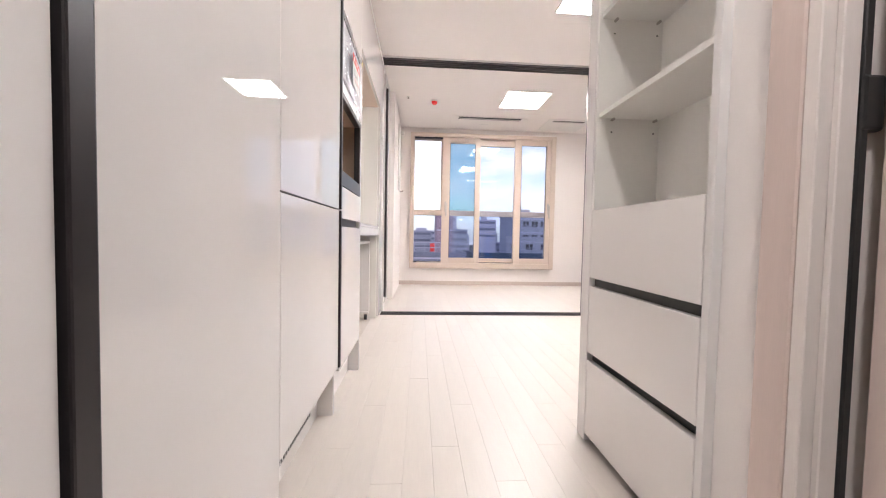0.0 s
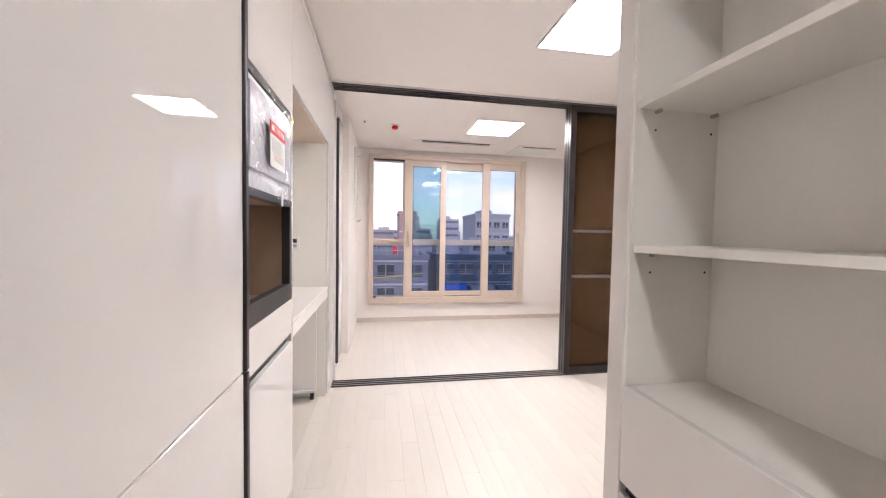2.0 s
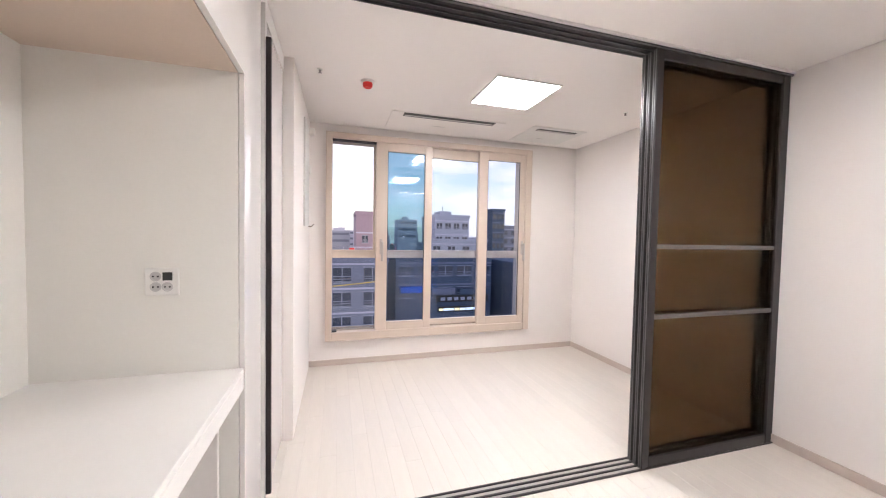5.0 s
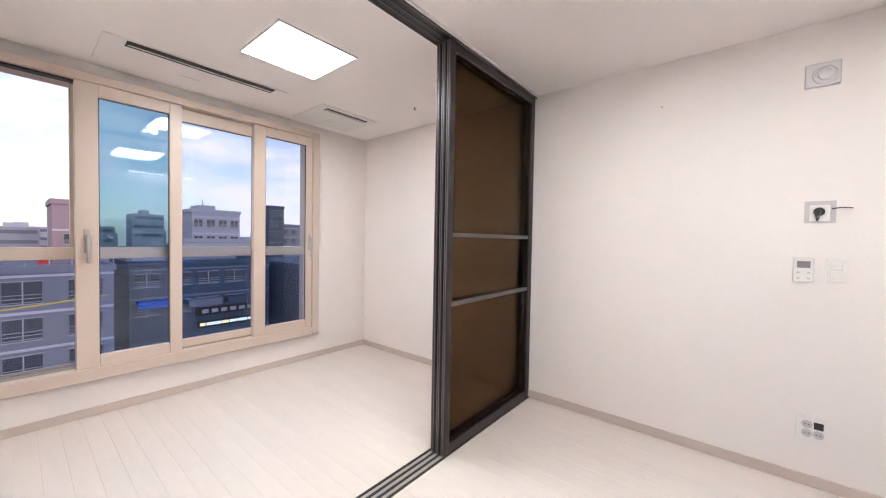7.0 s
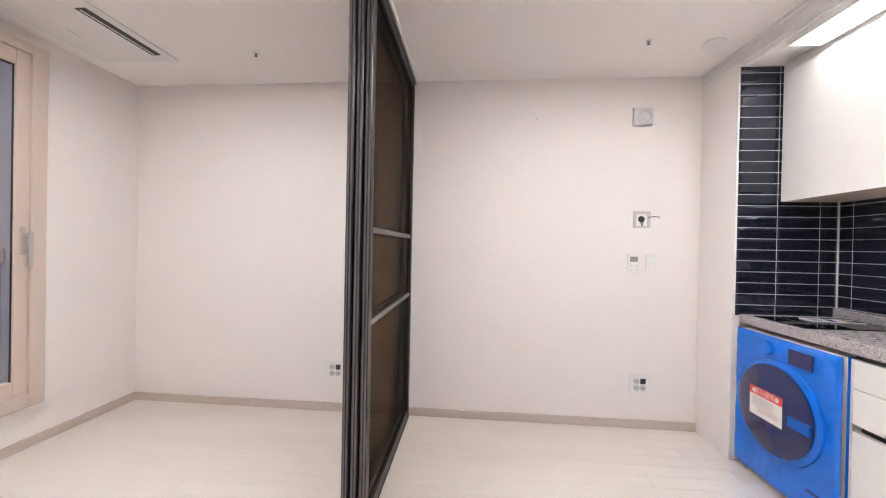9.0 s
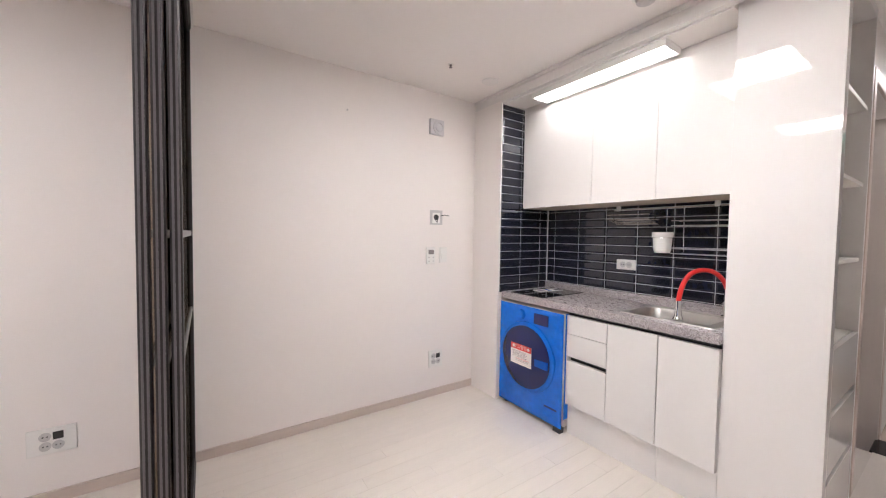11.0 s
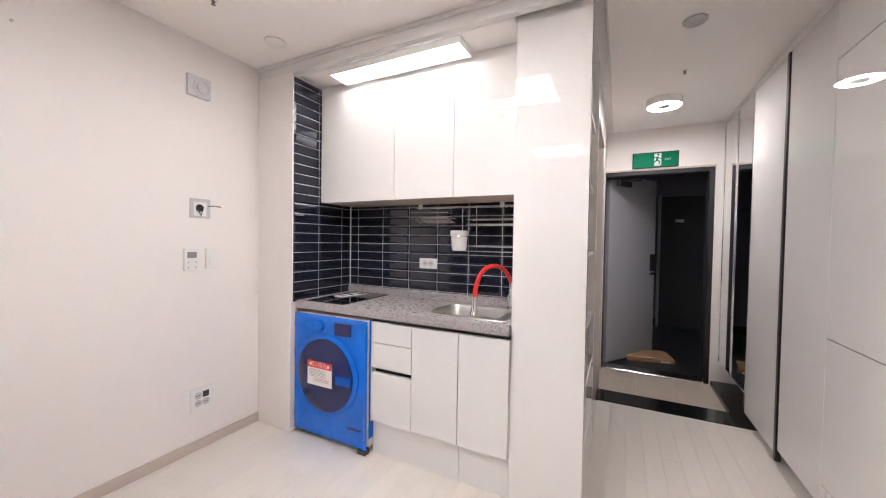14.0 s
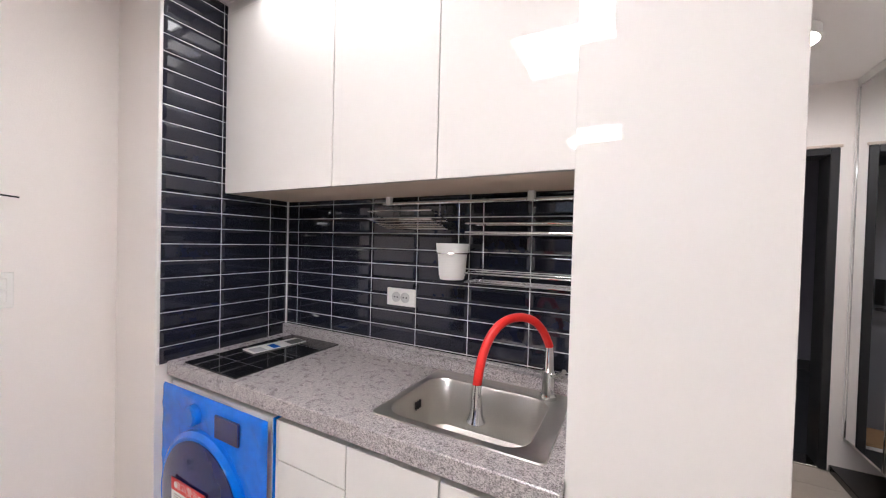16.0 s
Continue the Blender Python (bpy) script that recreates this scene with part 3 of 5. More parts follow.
part("handle_channel", box(XL - 0.04, XL - 0.02, ty0 + 0.002, ty1 - 0.02, 0.795, 0.835), BLACK, tower)
part("lower_door", box(XL - 0.02, XL, ty0 + 0.002, ty1 - 0.02, 0.18, 0.80, 0.0015), GLOSS, tower)
part("carcass", box(DEEP + 0.01, XL - 0.042, ty0, ty1 - 0.018, 0.15, 0.97), SATIN, tower)
part("carcass", box(DEEP + 0.01, XL - 0.022, ty0, ty1 - 0.018, 1.717, 2.375), SATIN, tower)


def notice(parent, m, w, h):
    """A white warning notice with a red heading; m places its x (across) and y (up) axes."""
    def plate(name, x0, x1, y0, y1, d, material):
        bm = box(x0, x1, y0, y1, 0, d)
        bmesh.ops.transform(bm, matrix=m, verts=bm.verts[:])
        return part(name, bm, material, parent)
    plate("notice_sheet", -w / 2, w / 2, -h / 2, h / 2, 0.0015, PAPER)
    plate("notice_heading", -w / 2, w / 2, h * 0.22, h / 2, 0.0022, REDPAPER)
    words("경고(警告)", w * 0.155, m @ pose(0, h * 0.36, 0.0026), PAPER, parent, "heading_words")
    for sx in (-0.36, 0.36):
        bm = lathe([(w * 0.055, 0.0022), (w * 0.055, 0.0027)], (sx * w, h * 0.36, 0), steps=14)
        bmesh.ops.transform(bm, matrix=m, verts=bm.verts[:])
        part("notice_symbol", bm, PAPER, parent)
    rnd = random.Random(4)
    for k in range(9):
        yy = h * (0.14 - 0.055 * k) - (0.02 * h if k > 5 else 0)
        right = w * rnd.uniform(0.2, 0.42)
        plate("print_line", -w * (0.42 if k < 6 else 0.25), right, yy - h * 0.008, yy + h * 0.008, 0.002, REDPAPER if k == 6 else INK)


micro = thing("microwave_oven", (-0.4, 1.82, 1.37), "built-in microwave still wrapped in clear film with a warning notice", "microwave")
part("body", box(-0.6, XL - 0.01, ty0 + 0.006, ty1 - 0.026, 1.37, 1.693, 0.004), WRAP, micro)
part("door_panel", box(XL - 0.01, XL + 0.004, ty0 + 0.02, ty1 - 0.055, 1.425, 1.665, 0.006, 2), FILMMETAL, micro, "silver door")
m_bm = bmesh.new()
nu, nv = 90, 60
rnd = random.Random(9)
grid = []
for j in range(nv + 1):
    row = []
    for i in range(nu + 1):
        u, v = i / nu, j / nv
        crease = 0.012 * abs(noise.noise((u * 7 + v * 4, v * 2, 1.7))) + 0.006 * abs(noise.noise((u * 22 - v * 6, v * 5, 4.2)))
        spoke = math.atan2(v + 0.02, (u - 0.56) * 1.4)
        crease += 0.007 * max(0.0, math.cos(26 * spoke)) ** 5 * max(0.0, 1 - 1.6 * v)
        row.append(m_bm.verts.new((XL + 0.006 + crease, ty0 + 0.004 + u * (ty1 - ty0 - 0.026), 1.358 + 0.008 * math.sin(u * 7) + v * 0.33)))
    grid.append(row)
for j in range(nv):
    for i in range(nu):
        m_bm.faces.new((grid[j][i], grid[j][i + 1], grid[j + 1][i + 1], grid[j + 1][i]))
film_m = glass_mat("clear_film", (0.97, 0.97, 0.98))
part("film", m_bm, film_m, micro, "crinkled clear film", True)
notice(micro, Matrix(((0, 0, 1, XL + 0.018), (1, 0, 0, 1.877), (0, 1, 0, 1.522), (0, 0, 0, 1))), 0.165, 0.14)
part("tape", box(XL + 0.016, XL + 0.018, 1.925, 1.945, 1.335, 1.385), PAPER, micro, "white tape tab")
part("tape", box(XL + 0.004, XL + 0.008, ty1 - 0.045, ty1 - 0.012, 1.68, 1.697), mat("yellow_tape", (0.75, 0.6, 0.05), 0.5), micro, "yellow tape")

# desk niche
dy0, dy1 = 2.158, 3.39
alcove = thing("desk_alcove", (-0.45, 2.6, 0), "white desk alcove with an overhead cabinet", "cabinet")
part("back_panel", box(DEEP, DEEP + 0.012, dy0, dy1, 0, 2.38), INNER, alcove)
part("overhead_box", box(DEEP + 0.012, XN - 0.022, dy0, dy1, 1.917, 2.38), SATIN, alcove)
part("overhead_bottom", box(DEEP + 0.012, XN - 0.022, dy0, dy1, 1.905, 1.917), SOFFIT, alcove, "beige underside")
part("overhead_door", box(XN - 0.02, XN, dy0 + 0.002, dy1, 1.905, 2.375, 0.0015), GLOSS, alcove)
part("side_panel", box(DEEP + 0.012, XN - 0.022, dy1, dy1 + 0.018, 0, 2.38), INNER, alcove)
part("filler", box(DEEP, XN - 0.004, dy0 + 0.003, 4.37, 2.38, H - 0.001), SATIN, alcove)
desk = thing("desk", (-0.45, 2.6, 0.0), "white built-in desk top with a deep front edge", "desk")
part("desk_top", box(DEEP + 0.012, XN - 0.005, dy0, dy1, 0.82, 0.84, 0.002), SATIN, desk)
part("front_edge", box(XN - 0.025, XN - 0.005, dy0, dy1, 0.76, 0.818, 0.002), SATIN, desk)
cart = thing("rolling_table", (-0.45, 2.72, 0), "white rolling side table parked under the desk", "table")
part("top", box(-0.7, -0.22, 2.3, 3.36, 0.69, 0.715, 0.003), SATIN, cart)
part("side_panel", box(-0.7, -0.22, 3.34, 3.36, 0.075, 0.69, 0.002), SATIN, cart)
part("side_panel", box(-0.7, -0.22, 2.3, 2.318, 0.075, 0.69, 0.002), SATIN, cart)
part("foot_rail", box(-0.66, -0.225, 3.33, 3.37, 0.06, 0.075), SATIN, cart)
for cx, cy in ((-0.25, 3.35), (-0.65, 3.35), (-0.285, 2.31), (-0.65, 2.31)):
    c = part("caster", lathe([(0.008, -0.014), (0.024, -0.012), (0.024, 0.012), (0.008, 0.014)], (cx, cy, 0.024), "x", 18), BLACK, cart, "black caster", True)
    part("fork", box(cx - 0.018, cx + 0.018, cy - 0.01, cy + 0.01, 0.048, 0.06, 0.002), STEEL, c)


def socket(name, cx, cy, cz, face, label, cols=2, rows=2, screen=True, w=0.13, h=0.125, k=1.0):
    """A wall plate with round outlets; face: unit normal along x or y."""
    s = thing(name, (cx, cy, cz), label, "outlet")
    m = Matrix(((0, 0, -1, cx), (1, 0, 0, cy), (0, 1, 0, cz), (0, 0, 0, 1))) if face == "-x" else (
        Matrix(((0, 0, 1, cx), (1, 0, 0, cy), (0, 1, 0, cz), (0, 0, 0, 1))) if face == "+x" else
        Matrix(((1, 0, 0, cx), (0, 0, 1 if face == "+y" else -1, cy), (0, 1, 0, cz), (0, 0, 0, 1))))

    def place(nm, bm, material, parent, label=""):
        bmesh.ops.transform(bm, matrix=m, verts=bm.verts[:])
        bmesh.ops.recalc_face_normals(bm, faces=bm.faces[:])
        return part(nm, bm, material, parent, label)
    place("plate", box(-w / 2, w / 2, -h / 2, h / 2, 0, 0.009, 0.003, 2), PLASTIC, s)
    for i in range(cols):
        for j in range(rows):
            ox, oy = (i - (cols - 1) / 2) * 0.044 * k, (j - (rows - 1) / 2) * 0.046 * k
            if screen and i == (0 if face == "-x" else cols - 1) and j == rows - 1:
                place("data_port", box(ox - 0.018 * k, ox + 0.018 * k, oy - 0.018 * k, oy + 0.018 * k, 0.009, 0.011), BLACK, s, "black data port")
                continue
            o = place("outlet_ring", lathe([(0.021 * k, 0.009), (0.021 * k, 0.012), (0.018 * k, 0.012), (0.016 * k, 0.0095)], (ox, oy, 0), steps=20), GREYPLASTIC, s)
            for d in (-0.007, 0.007):
                place("pin_hole", lathe([(0.003, 0.0095), (0.003, 0.0125)], (ox + d, oy, 0), steps=8), BLACK, o)
    return s


socket("wall_outlet", -0.397, dy1, 1.164, "-y", "white wall outlet plate with a black data port in the alcove", w=0.1, h=0.095, k=0.78)
# closet beyond the alcove
closet = thing("closet", (-0.45, 3.8, 0), "white gloss built-in closet with a slim dark handle", "cabinet")
part("door", box(XN - 0.02, XN - 0.001, dy1 + 0.001, 3.671, 0.02, 2.378, 0.0015), GLOSS, closet)
part("door", box(XN - 0.03, XN - 0.01, 3.702, 4.375, 0.02, 2.33, 0.002), GLOSS, closet)
part("carcass", box(DEEP, XN - 0.032, 3.41, 4.378, 0, 2.38), SATIN, closet)
part("handle_post", box(XN - 0.03, -0.126, 3.672, 3.7, 0.0, 2.33), SATIN, closet)
part("handle", box(-0.125, -0.102, 3.674, 3.694, 0.15, 2.19, 0.003, 2), ALU, closet, "slim dark vertical handle")
part("top_rail", box(XN - 0.03, XN - 0.004, 3.63, 4.375, 2.332, 2.38), SATIN, closet)
panel = thing("wall_panel", (-0.105, 5.25, 1.402), "slim white wall panel with a small lower hook", "panel")
part("plate", box(-0.088, -0.073, 5.05, 5.42, 1.40, 2.28, 0.003), SATIN, panel)
part("latch", box(-0.073, -0.053, 5.38, 5.41, 1.88, 1.95, 0.003), PLASTIC, panel)
part("seam", box(-0.0735, -0.0715, 5.405, 5.41, 1.44, 2.26), GREYPLASTIC, panel)
part("hook", tube([(-0.073, 5.38, 1.402), (-0.05, 5.41, 1.4025), (-0.03, 5.43, 1.425)], 0.006), STEEL, panel, "steel hook", True)
sens = thing("wall_sensor", (-0.105, 5.6, 2.3), "small white wall sensor box", "sensor")
part("case", box(-0.088, -0.033, 5.58, 5.64, 2.28, 2.34, 0.008, 2), PLASTIC, sens)

# ---- kitchen ----
SX0, SY0, SY1 = 0.862, 0.862, 1.478
shelf = thing("shelf_unit", (1.0, 1.2, 0), "white tower unit with open shelves above three gloss drawers", "shelf")
part("end_panel", box(SX0, KX0, 1.418, SY1, 0, 2.385, 0.0015), GLOSS, shelf, "white gloss end panel")
part("side_panel", box(SX0, KX0, SY0, SY0 + 0.022, 0, 2.385, 0.001), SATIN, shelf)
part("back_panel", box(KX0 - 0.1, KX0 - 0.002, SY0 + 0.022, 1.418, 0, 2.385), INNER, shelf)
part("top_panel", box(SX0, KX0 - 0.1, SY0 + 0.022, 1.418, 2.345, 2.385), SATIN, shelf)
part("lining", box(SX0 + 0.003, KX0 - 0.1, 1.408, 1.418, 0.872, 2.345), INNER, shelf)
part("carcass", box(SX0 + 0.022, KX0 - 0.1, SY0 + 0.022, 1.416, 0.02, 0.855), BLACK, shelf)
part("counter_board", box(SX0 + 0.021, KX0 - 0.1, SY0 + 0.022, 1.408, 0.855, 0.872, 0.001), INNER, shelf)
for z in (1.21, 1.565, 1.92):
    b = part("shelf_board", box(SX0 + 0.012, KX0 - 0.1, SY0 + 0.023, 1.408, z, z + 0.018, 0.001), INNER, shelf)
    for px in (SX0 + 0.06, SX0 + 0.22):
        part("peg", lathe([(0.005, 0), (0.005, -0.016)], (px, 1.408, z - 0.006), "y", 10), STEEL, b, "steel shelf peg")
        part("peg_hole", lathe([(0.003, 0), (0.003, -0.001)], (px, 1.408, z - 0.05), "y", 8), BLACK, b)
for z0, z1 in ((0.622, 0.873), (0.342, 0.592), (0.03, 0.312)):
    part("drawer_front", box(SX0, SX0 + 0.02, SY0 + 0.025, 1.415, z0, z1, 0.002), GLOSS, shelf)

cx = [(1.475, 1.757), (1.193 + 0.01, 1.473)]
for a, b in cx:
    c = thing("base_cabinet", ((a + b) / 2, 1.3, 0), "white kitchen base cabinet with a plain flat door", "cabinet", "kitchen base cabinets")
    part("body", box(a, b, KB + 0.05, 1.48, 0.2, 0.68), SATIN, c)
    part("door", box(a + 0.001, b - 0.001, 1.48, 1.51, 0.205, 0.795, 0.0015), SATIN, c)
    part("plinth", box(a, b, KB + 0.05, 1.48, 0, 0.2), SATIN, c)
c = thing("drawer_cabinet", (1.9, 1.3, 0), "white kitchen drawer cabinet with a black handle channel", "cabinet", "kitchen base cabinets")
part("body", box(1.757, 2.03, KB + 0.05, 1.47, 0.2, 0.795), BLACK, c)
for z0, z1 in ((0.675, 0.795), (0.525, 0.672), (0.205, 0.495)):
    part("drawer_front", box(1.759, 2.029, 1.48, 1.51, z0, z1, 0.0015), SATIN, c)
part("side_panel", box(2.03, 2.037, KB + 0.05, 1.51, 0.2, 0.795), SATIN, c)
part("plinth", box(1.757, 2.037, KB + 0.05, 1.48, 0, 0.2), SATIN, c)
structure("trim_counter_channel", box(KX0, 2.037, 1.462, 1.49, 0.795, 0.82), BLACK, "black handle channel under the worktop")

# worktop with the sink opening
sx0, sx1, sy0, sy1 = 1.245, 1.725, 1.045, 1.455
top = thing("worktop", (1.9, 1.3, 0.82), "speckled grey stone worktop with an upstand", "worktop")
def rect(x0, x1, y0, y1, z):
    return [(x0, y0, z), (x1, y0, z), (x1, y1, z), (x0, y1, z)]


bm = bmesh.new()
hole_at, edge_at = (sx0 + 0.012, sx1 - 0.012, sy0 + 0.012, sy1 - 0.012), (KX0, KX1, KB, KY - 0.035)
soft_at = (KX0 + 0.003, KX1 - 0.003, KB + 0.003, KY - 0.038)
loops = [[bm.verts.new(p) for p in rect(*at, z)] for at, z in ((hole_at, 0.82), (hole_at, 0.87), (soft_at, 0.87), (edge_at, 0.867), (edge_at, 0.82))]
for a, b in zip(loops, loops[1:] + loops[:1]):
    for k in range(4):
        bm.faces.new((a[k], a[(k + 1) % 4], b[(k + 1) % 4], b[k]))
bmesh.ops.recalc_face_normals(bm, faces=bm.faces[:])
part("slab", bm, GRANITE, top)
part("upstand", box(KX0, KX1, KB, KB + 0.02, 0.87, 0.92, 0.003), GRANITE, top)
part("upstand", box(KX0, 2.1, KB + 0.02, KB + 0.06, 0.87, 0.915, 0.006, 2), GRANITE, top)


def ring_loops(bm, loops):
    vs = [[bm.verts.new(p) for p in lp] for lp in loops]
    n = len(vs[0])
    for a, b in zip(vs, vs[1:]):
        for i in range(n):
            j = (i + 1) % n
            bm.faces.new((a[i], a[j], b[j], b[i]))
    return vs


def rounded(x0, x1, y0, y1, r, z, n=6):
    out = []
    for cx_, cy_, a0 in ((x1 - r, y1 - r, 0), (x0 + r, y1 - r, 90), (x0 + r, y0 + r, 180), (x1 - r, y0 + r, 270)):
        for k in range(n + 1):
            a = radians(a0 + 90 * k / n)
            out.append((cx_ + r * math.cos(a), cy_ + r * math.sin(a), z))
    return out


sink = thing("sink", (1.48, 1.28, 0.87), "square stainless steel sink with a brushed bowl", "sink")
bm = bmesh.new()
bx0, bx1, byy0, byy1 = sx0 + 0.055, sx1 - 0.03, sy0 + 0.085, sy1 - 0.03
v = ring_loops(bm, [rounded(sx0, sx1, sy0, sy1, 0.02, 0.8705), rounded(sx0 + 0.002, sx1 - 0.002, sy0 + 0.002, sy1 - 0.002, 0.02, 0.874),
                    rounded(bx0 - 0.006, bx1 + 0.006, byy0 - 0.006, byy1 + 0.006, 0.066, 0.8735), rounded(bx0, bx1, byy0, byy1, 0.06, 0.866),
                    rounded(bx0 + 0.008, bx1 - 0.008, byy0 + 0.008, byy1 - 0.008, 0.06, 0.72), rounded(bx0 + 0.03, bx1 - 0.03, byy0 + 0.03, byy1 - 0.03, 0.05, 0.695)])
bm.faces.new(v[-1])
bmesh.ops.recalc_face_normals(bm, faces=bm.faces[:])
part("bowl", bm, BOWL, sink, "", True)
part("drain", lathe([(0.045, 0.696), (0.045, 0.699), (0.03, 0.699), (0.028, 0.697)], ((bx0 + bx1) / 2, (byy0 + byy1) / 2, 0)), CHROME, sink, "chrome drain", True)
for k in range(3):
    part("overflow_slot", box(bx1 - 0.0085, bx1 - 0.0035, 1.24 + 0.012 * k, 1.246 + 0.012 * k, 0.81, 0.835), BLACK, sink)

tap = thing("faucet", (1.312, 1.105, 0.874), "chrome kitchen faucet with a bent red hose", "faucet")
tx, tyy = 1.312, 1.105
part("base", lathe([(0.026, 0.874), (0.026, 0.885), (0.02, 0.89), (0.02, 0.96), (0.016, 0.965), (0.013, 1.03), (0.011, 1.04)], (tx, tyy, 0)), CHROME, tap, "", True)
part("lever", tube([(tx - 0.015, tyy + 0.015, 0.95), (tx - 0.037, tyy + 0.04, 0.965), (tx - 0.055, tyy + 0.06, 0.985)], 0.007), CHROME, tap, "", True)
part("hose", tube(arc((tx, tyy, 1.035), (1.335, 1.145, 1.137), (1.383, 1.225, 1.137)) + arc((1.383, 1.225, 1.137), (1.445, 1.325, 1.137), (1.452, 1.345, 0.965))[1:], 0.0125, 14), RED, tap, "red rubber hose", True)
part("spray_head", lathe([(0.013, 0.97), (0.014, 0.93), (0.018, 0.89), (0.026, 0.87), (0.024, 0.868)], (1.452, 1.345, 0)), CHROME, tap, "", True)

hob = thing("induction_hob", (2.4, 1.27, 0.87), "black glass induction hob set into the worktop", "hob")
part("plate", box(2.255, 2.565, 1.025, 1.505, 0.8701, 0.876, 0.002), HOB, hob)
for hy in (1.13, 1.265, 1.4):
    part("zone_line", box(2.262, 2.558, hy - 0.0012, hy + 0.0012, 0.876, 0.8763), ALU2, hob)
part("zone_line", box(2.409, 2.4115, 1.032, 1.498, 0.876, 0.8763), ALU2, hob)
pap = thing("leaflet", (2.42, 1.2, 0.877), "folded white instruction leaflet lying on the hob", "leaflet")
bm = box(-0.045, 0.045, -0.12, 0.12, 0, 0.004, 0.0015)
bmesh.ops.transform(bm, matrix=pose(2.46, 1.195, 0.8772, 0, 0, -8), verts=bm.verts[:])
part("sheet", bm, PAPER, pap)
for a, b, mm in ((-0.116, -0.05, BLACK), (0.0, 0.03, BLUEMID), (0.06, 0.11, FILMMETAL)):
    bm = box(-0.04, 0.02, a, b, 0.004, 0.0046)
    bmesh.ops.transform(bm, matrix=pose(2.46, 1.195, 0.8772, 0, 0, -8), verts=bm.verts[:])
    part("printed_patch", bm, mm, pap)

ux = [(2.0104, 2.616), (1.6, 2.01), (1.205, 1.5996)]
for a, b in ux:
    c = thing("wall_cabinet", ((a + b) / 2, 1.15, 1.53), "white gloss wall cabinet with a plain door", "cabinet", "kitchen wall cabinets")
    part("body", box(a, b, KB + 0.008, 1.312, 1.535, 2.275), SATIN, c)
    part("door", box(a + 0.0012, b - 0.0012, 1.312, 1.332, 1.53, 2.275, 0.0015), GLOSS, c)
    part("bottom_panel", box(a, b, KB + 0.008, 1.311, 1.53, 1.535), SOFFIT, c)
structure("trim_cabinet_filler", box(KX0, KX1 - 0.006, KB + 0.008, 1.318, 2.278, 2.335), SATIN, "white filler above the wall cabinets")
structure("trim_cabinet_end", box(2.618, 2.63, KB + 0.008, 1.325, 1.535, 2.278), SATIN, "white filler beside the wall cabinets")
kl = thing("kitchen_light", (1.93, 1.44, 2.335), "bright white linear LED light under the kitchen soffit", "ceiling light")
bm = box(1.49, 2.39, 1.345, 1.353, 2.3, 2.3345)
quad_box(bm, 1.49, 2.39, 1.503, 1.511, 2.3, 2.3345)
quad_box(bm, 1.49, 1.5, 1.353, 1.503, 2.3, 2.3345)
quad_box(bm, 2.38, 2.39, 1.353, 1.503, 2.3, 2.3345)
part("frame", bm, PLASTIC, kl)
part("diffuser", box(1.5, 2.38, 1.353, 1.503, 2.306, 2.33), LIGHT2, kl, "glowing white diffuser")

# rail with racks and pot
rail = thing("kitchen_rail", (1.62, 1.03, 1.51), "chrome rail under the wall cabinets carrying wire racks", "rail")
part("bar", tube([(1.21, 1.03, 1.5), (2.02, 1.03, 1.5)], 0.006), CHROME, rail, "", True)
for x in (1.40, 1.99):
    part("bracket", box(x - 0.012, x + 0.012, 1.018, 1.04, 1.495, 1.53, 0.003), PLASTIC, rail)


def wire_rack(label, x0, x1, z, depth, tip):
    r = thing("wire_rack", ((x0 + x1) / 2, 1.03, z), label, "rack")
    ya, yb = 1.02, 1.02 + depth
    part("hanger", tube([(x0 + 0.03, 1.032, 1.512), (x0 + 0.03, 1.022, z)], 0.0022, 6), CHROME, r)
    part("hanger", tube([(x1 - 0.03, 1.032, 1.512), (x1 - 0.03, 1.022, z)], 0.0022, 6), CHROME, r)
    part("rim", tube([(x0, ya, z), (x1, ya, z), (x1, yb, z + tip), (x0, yb, z + tip), (x0, ya, z)], 0.003, 6), CHROME, r)
    part("rim", tube([(x0, ya, z + 0.03), (x1, ya, z + 0.03), (x1, yb, z + 0.03 + tip), (x0, yb, z + 0.03 + tip), (x0, ya, z + 0.03)], 0.003, 6), CHROME, r)
    for k in range(6):
        f = (k + 0.5) / 6
        part("wire", tube([(x0, ya + f * (yb - ya), z + f * tip), (x1, ya + f * (yb - ya), z + f * tip)], 0.002, 6), CHROME, r)
    return r


wire_rack("slanted chrome wire plate rack on the rail", 1.72, 2.0, 1.4, 0.13, 0.03)
wire_rack("shallow chrome wire shelf on the rail", 1.215, 1.6, 1.385, 0.1, 0.0)
wire_rack("shallow chrome wire shelf on the rail", 1.215, 1.6, 1.215, 0.1, 0.0)
potx = 1.672
pot = thing("utensil_pot", (potx, 1.07, 1.215), "white plastic utensil pot hanging from the rail", "pot")
part("cup", lathe([(0.042, 1.215), (0.045, 1.22), (0.054, 1.31), (0.058, 1.312), (0.06, 1.345), (0.056, 1.345), (0.048, 1.23)], (potx, 1.07, 0)), PLASTIC, pot, "", True)
part("hook", tube([(potx, 1.02, 1.33), (potx, 1.022, 1.5), (potx, 1.036, 1.51)], 0.0025, 6), CHROME, pot)
part("hoop", tube([(potx + 0.062 * math.cos(a / 12 * math.pi), 1.07 + 0.062 * math.sin(a / 12 * math.pi), 1.31) for a in range(25)], 0.0025, 6), CHROME, pot, "chrome hoop")
socket("kitchen_outlet", 1.934, KB + 0.003, 1.117, "+y", "white double outlet plate on the dark tiles", 2, 1, False, 0.14, 0.072)

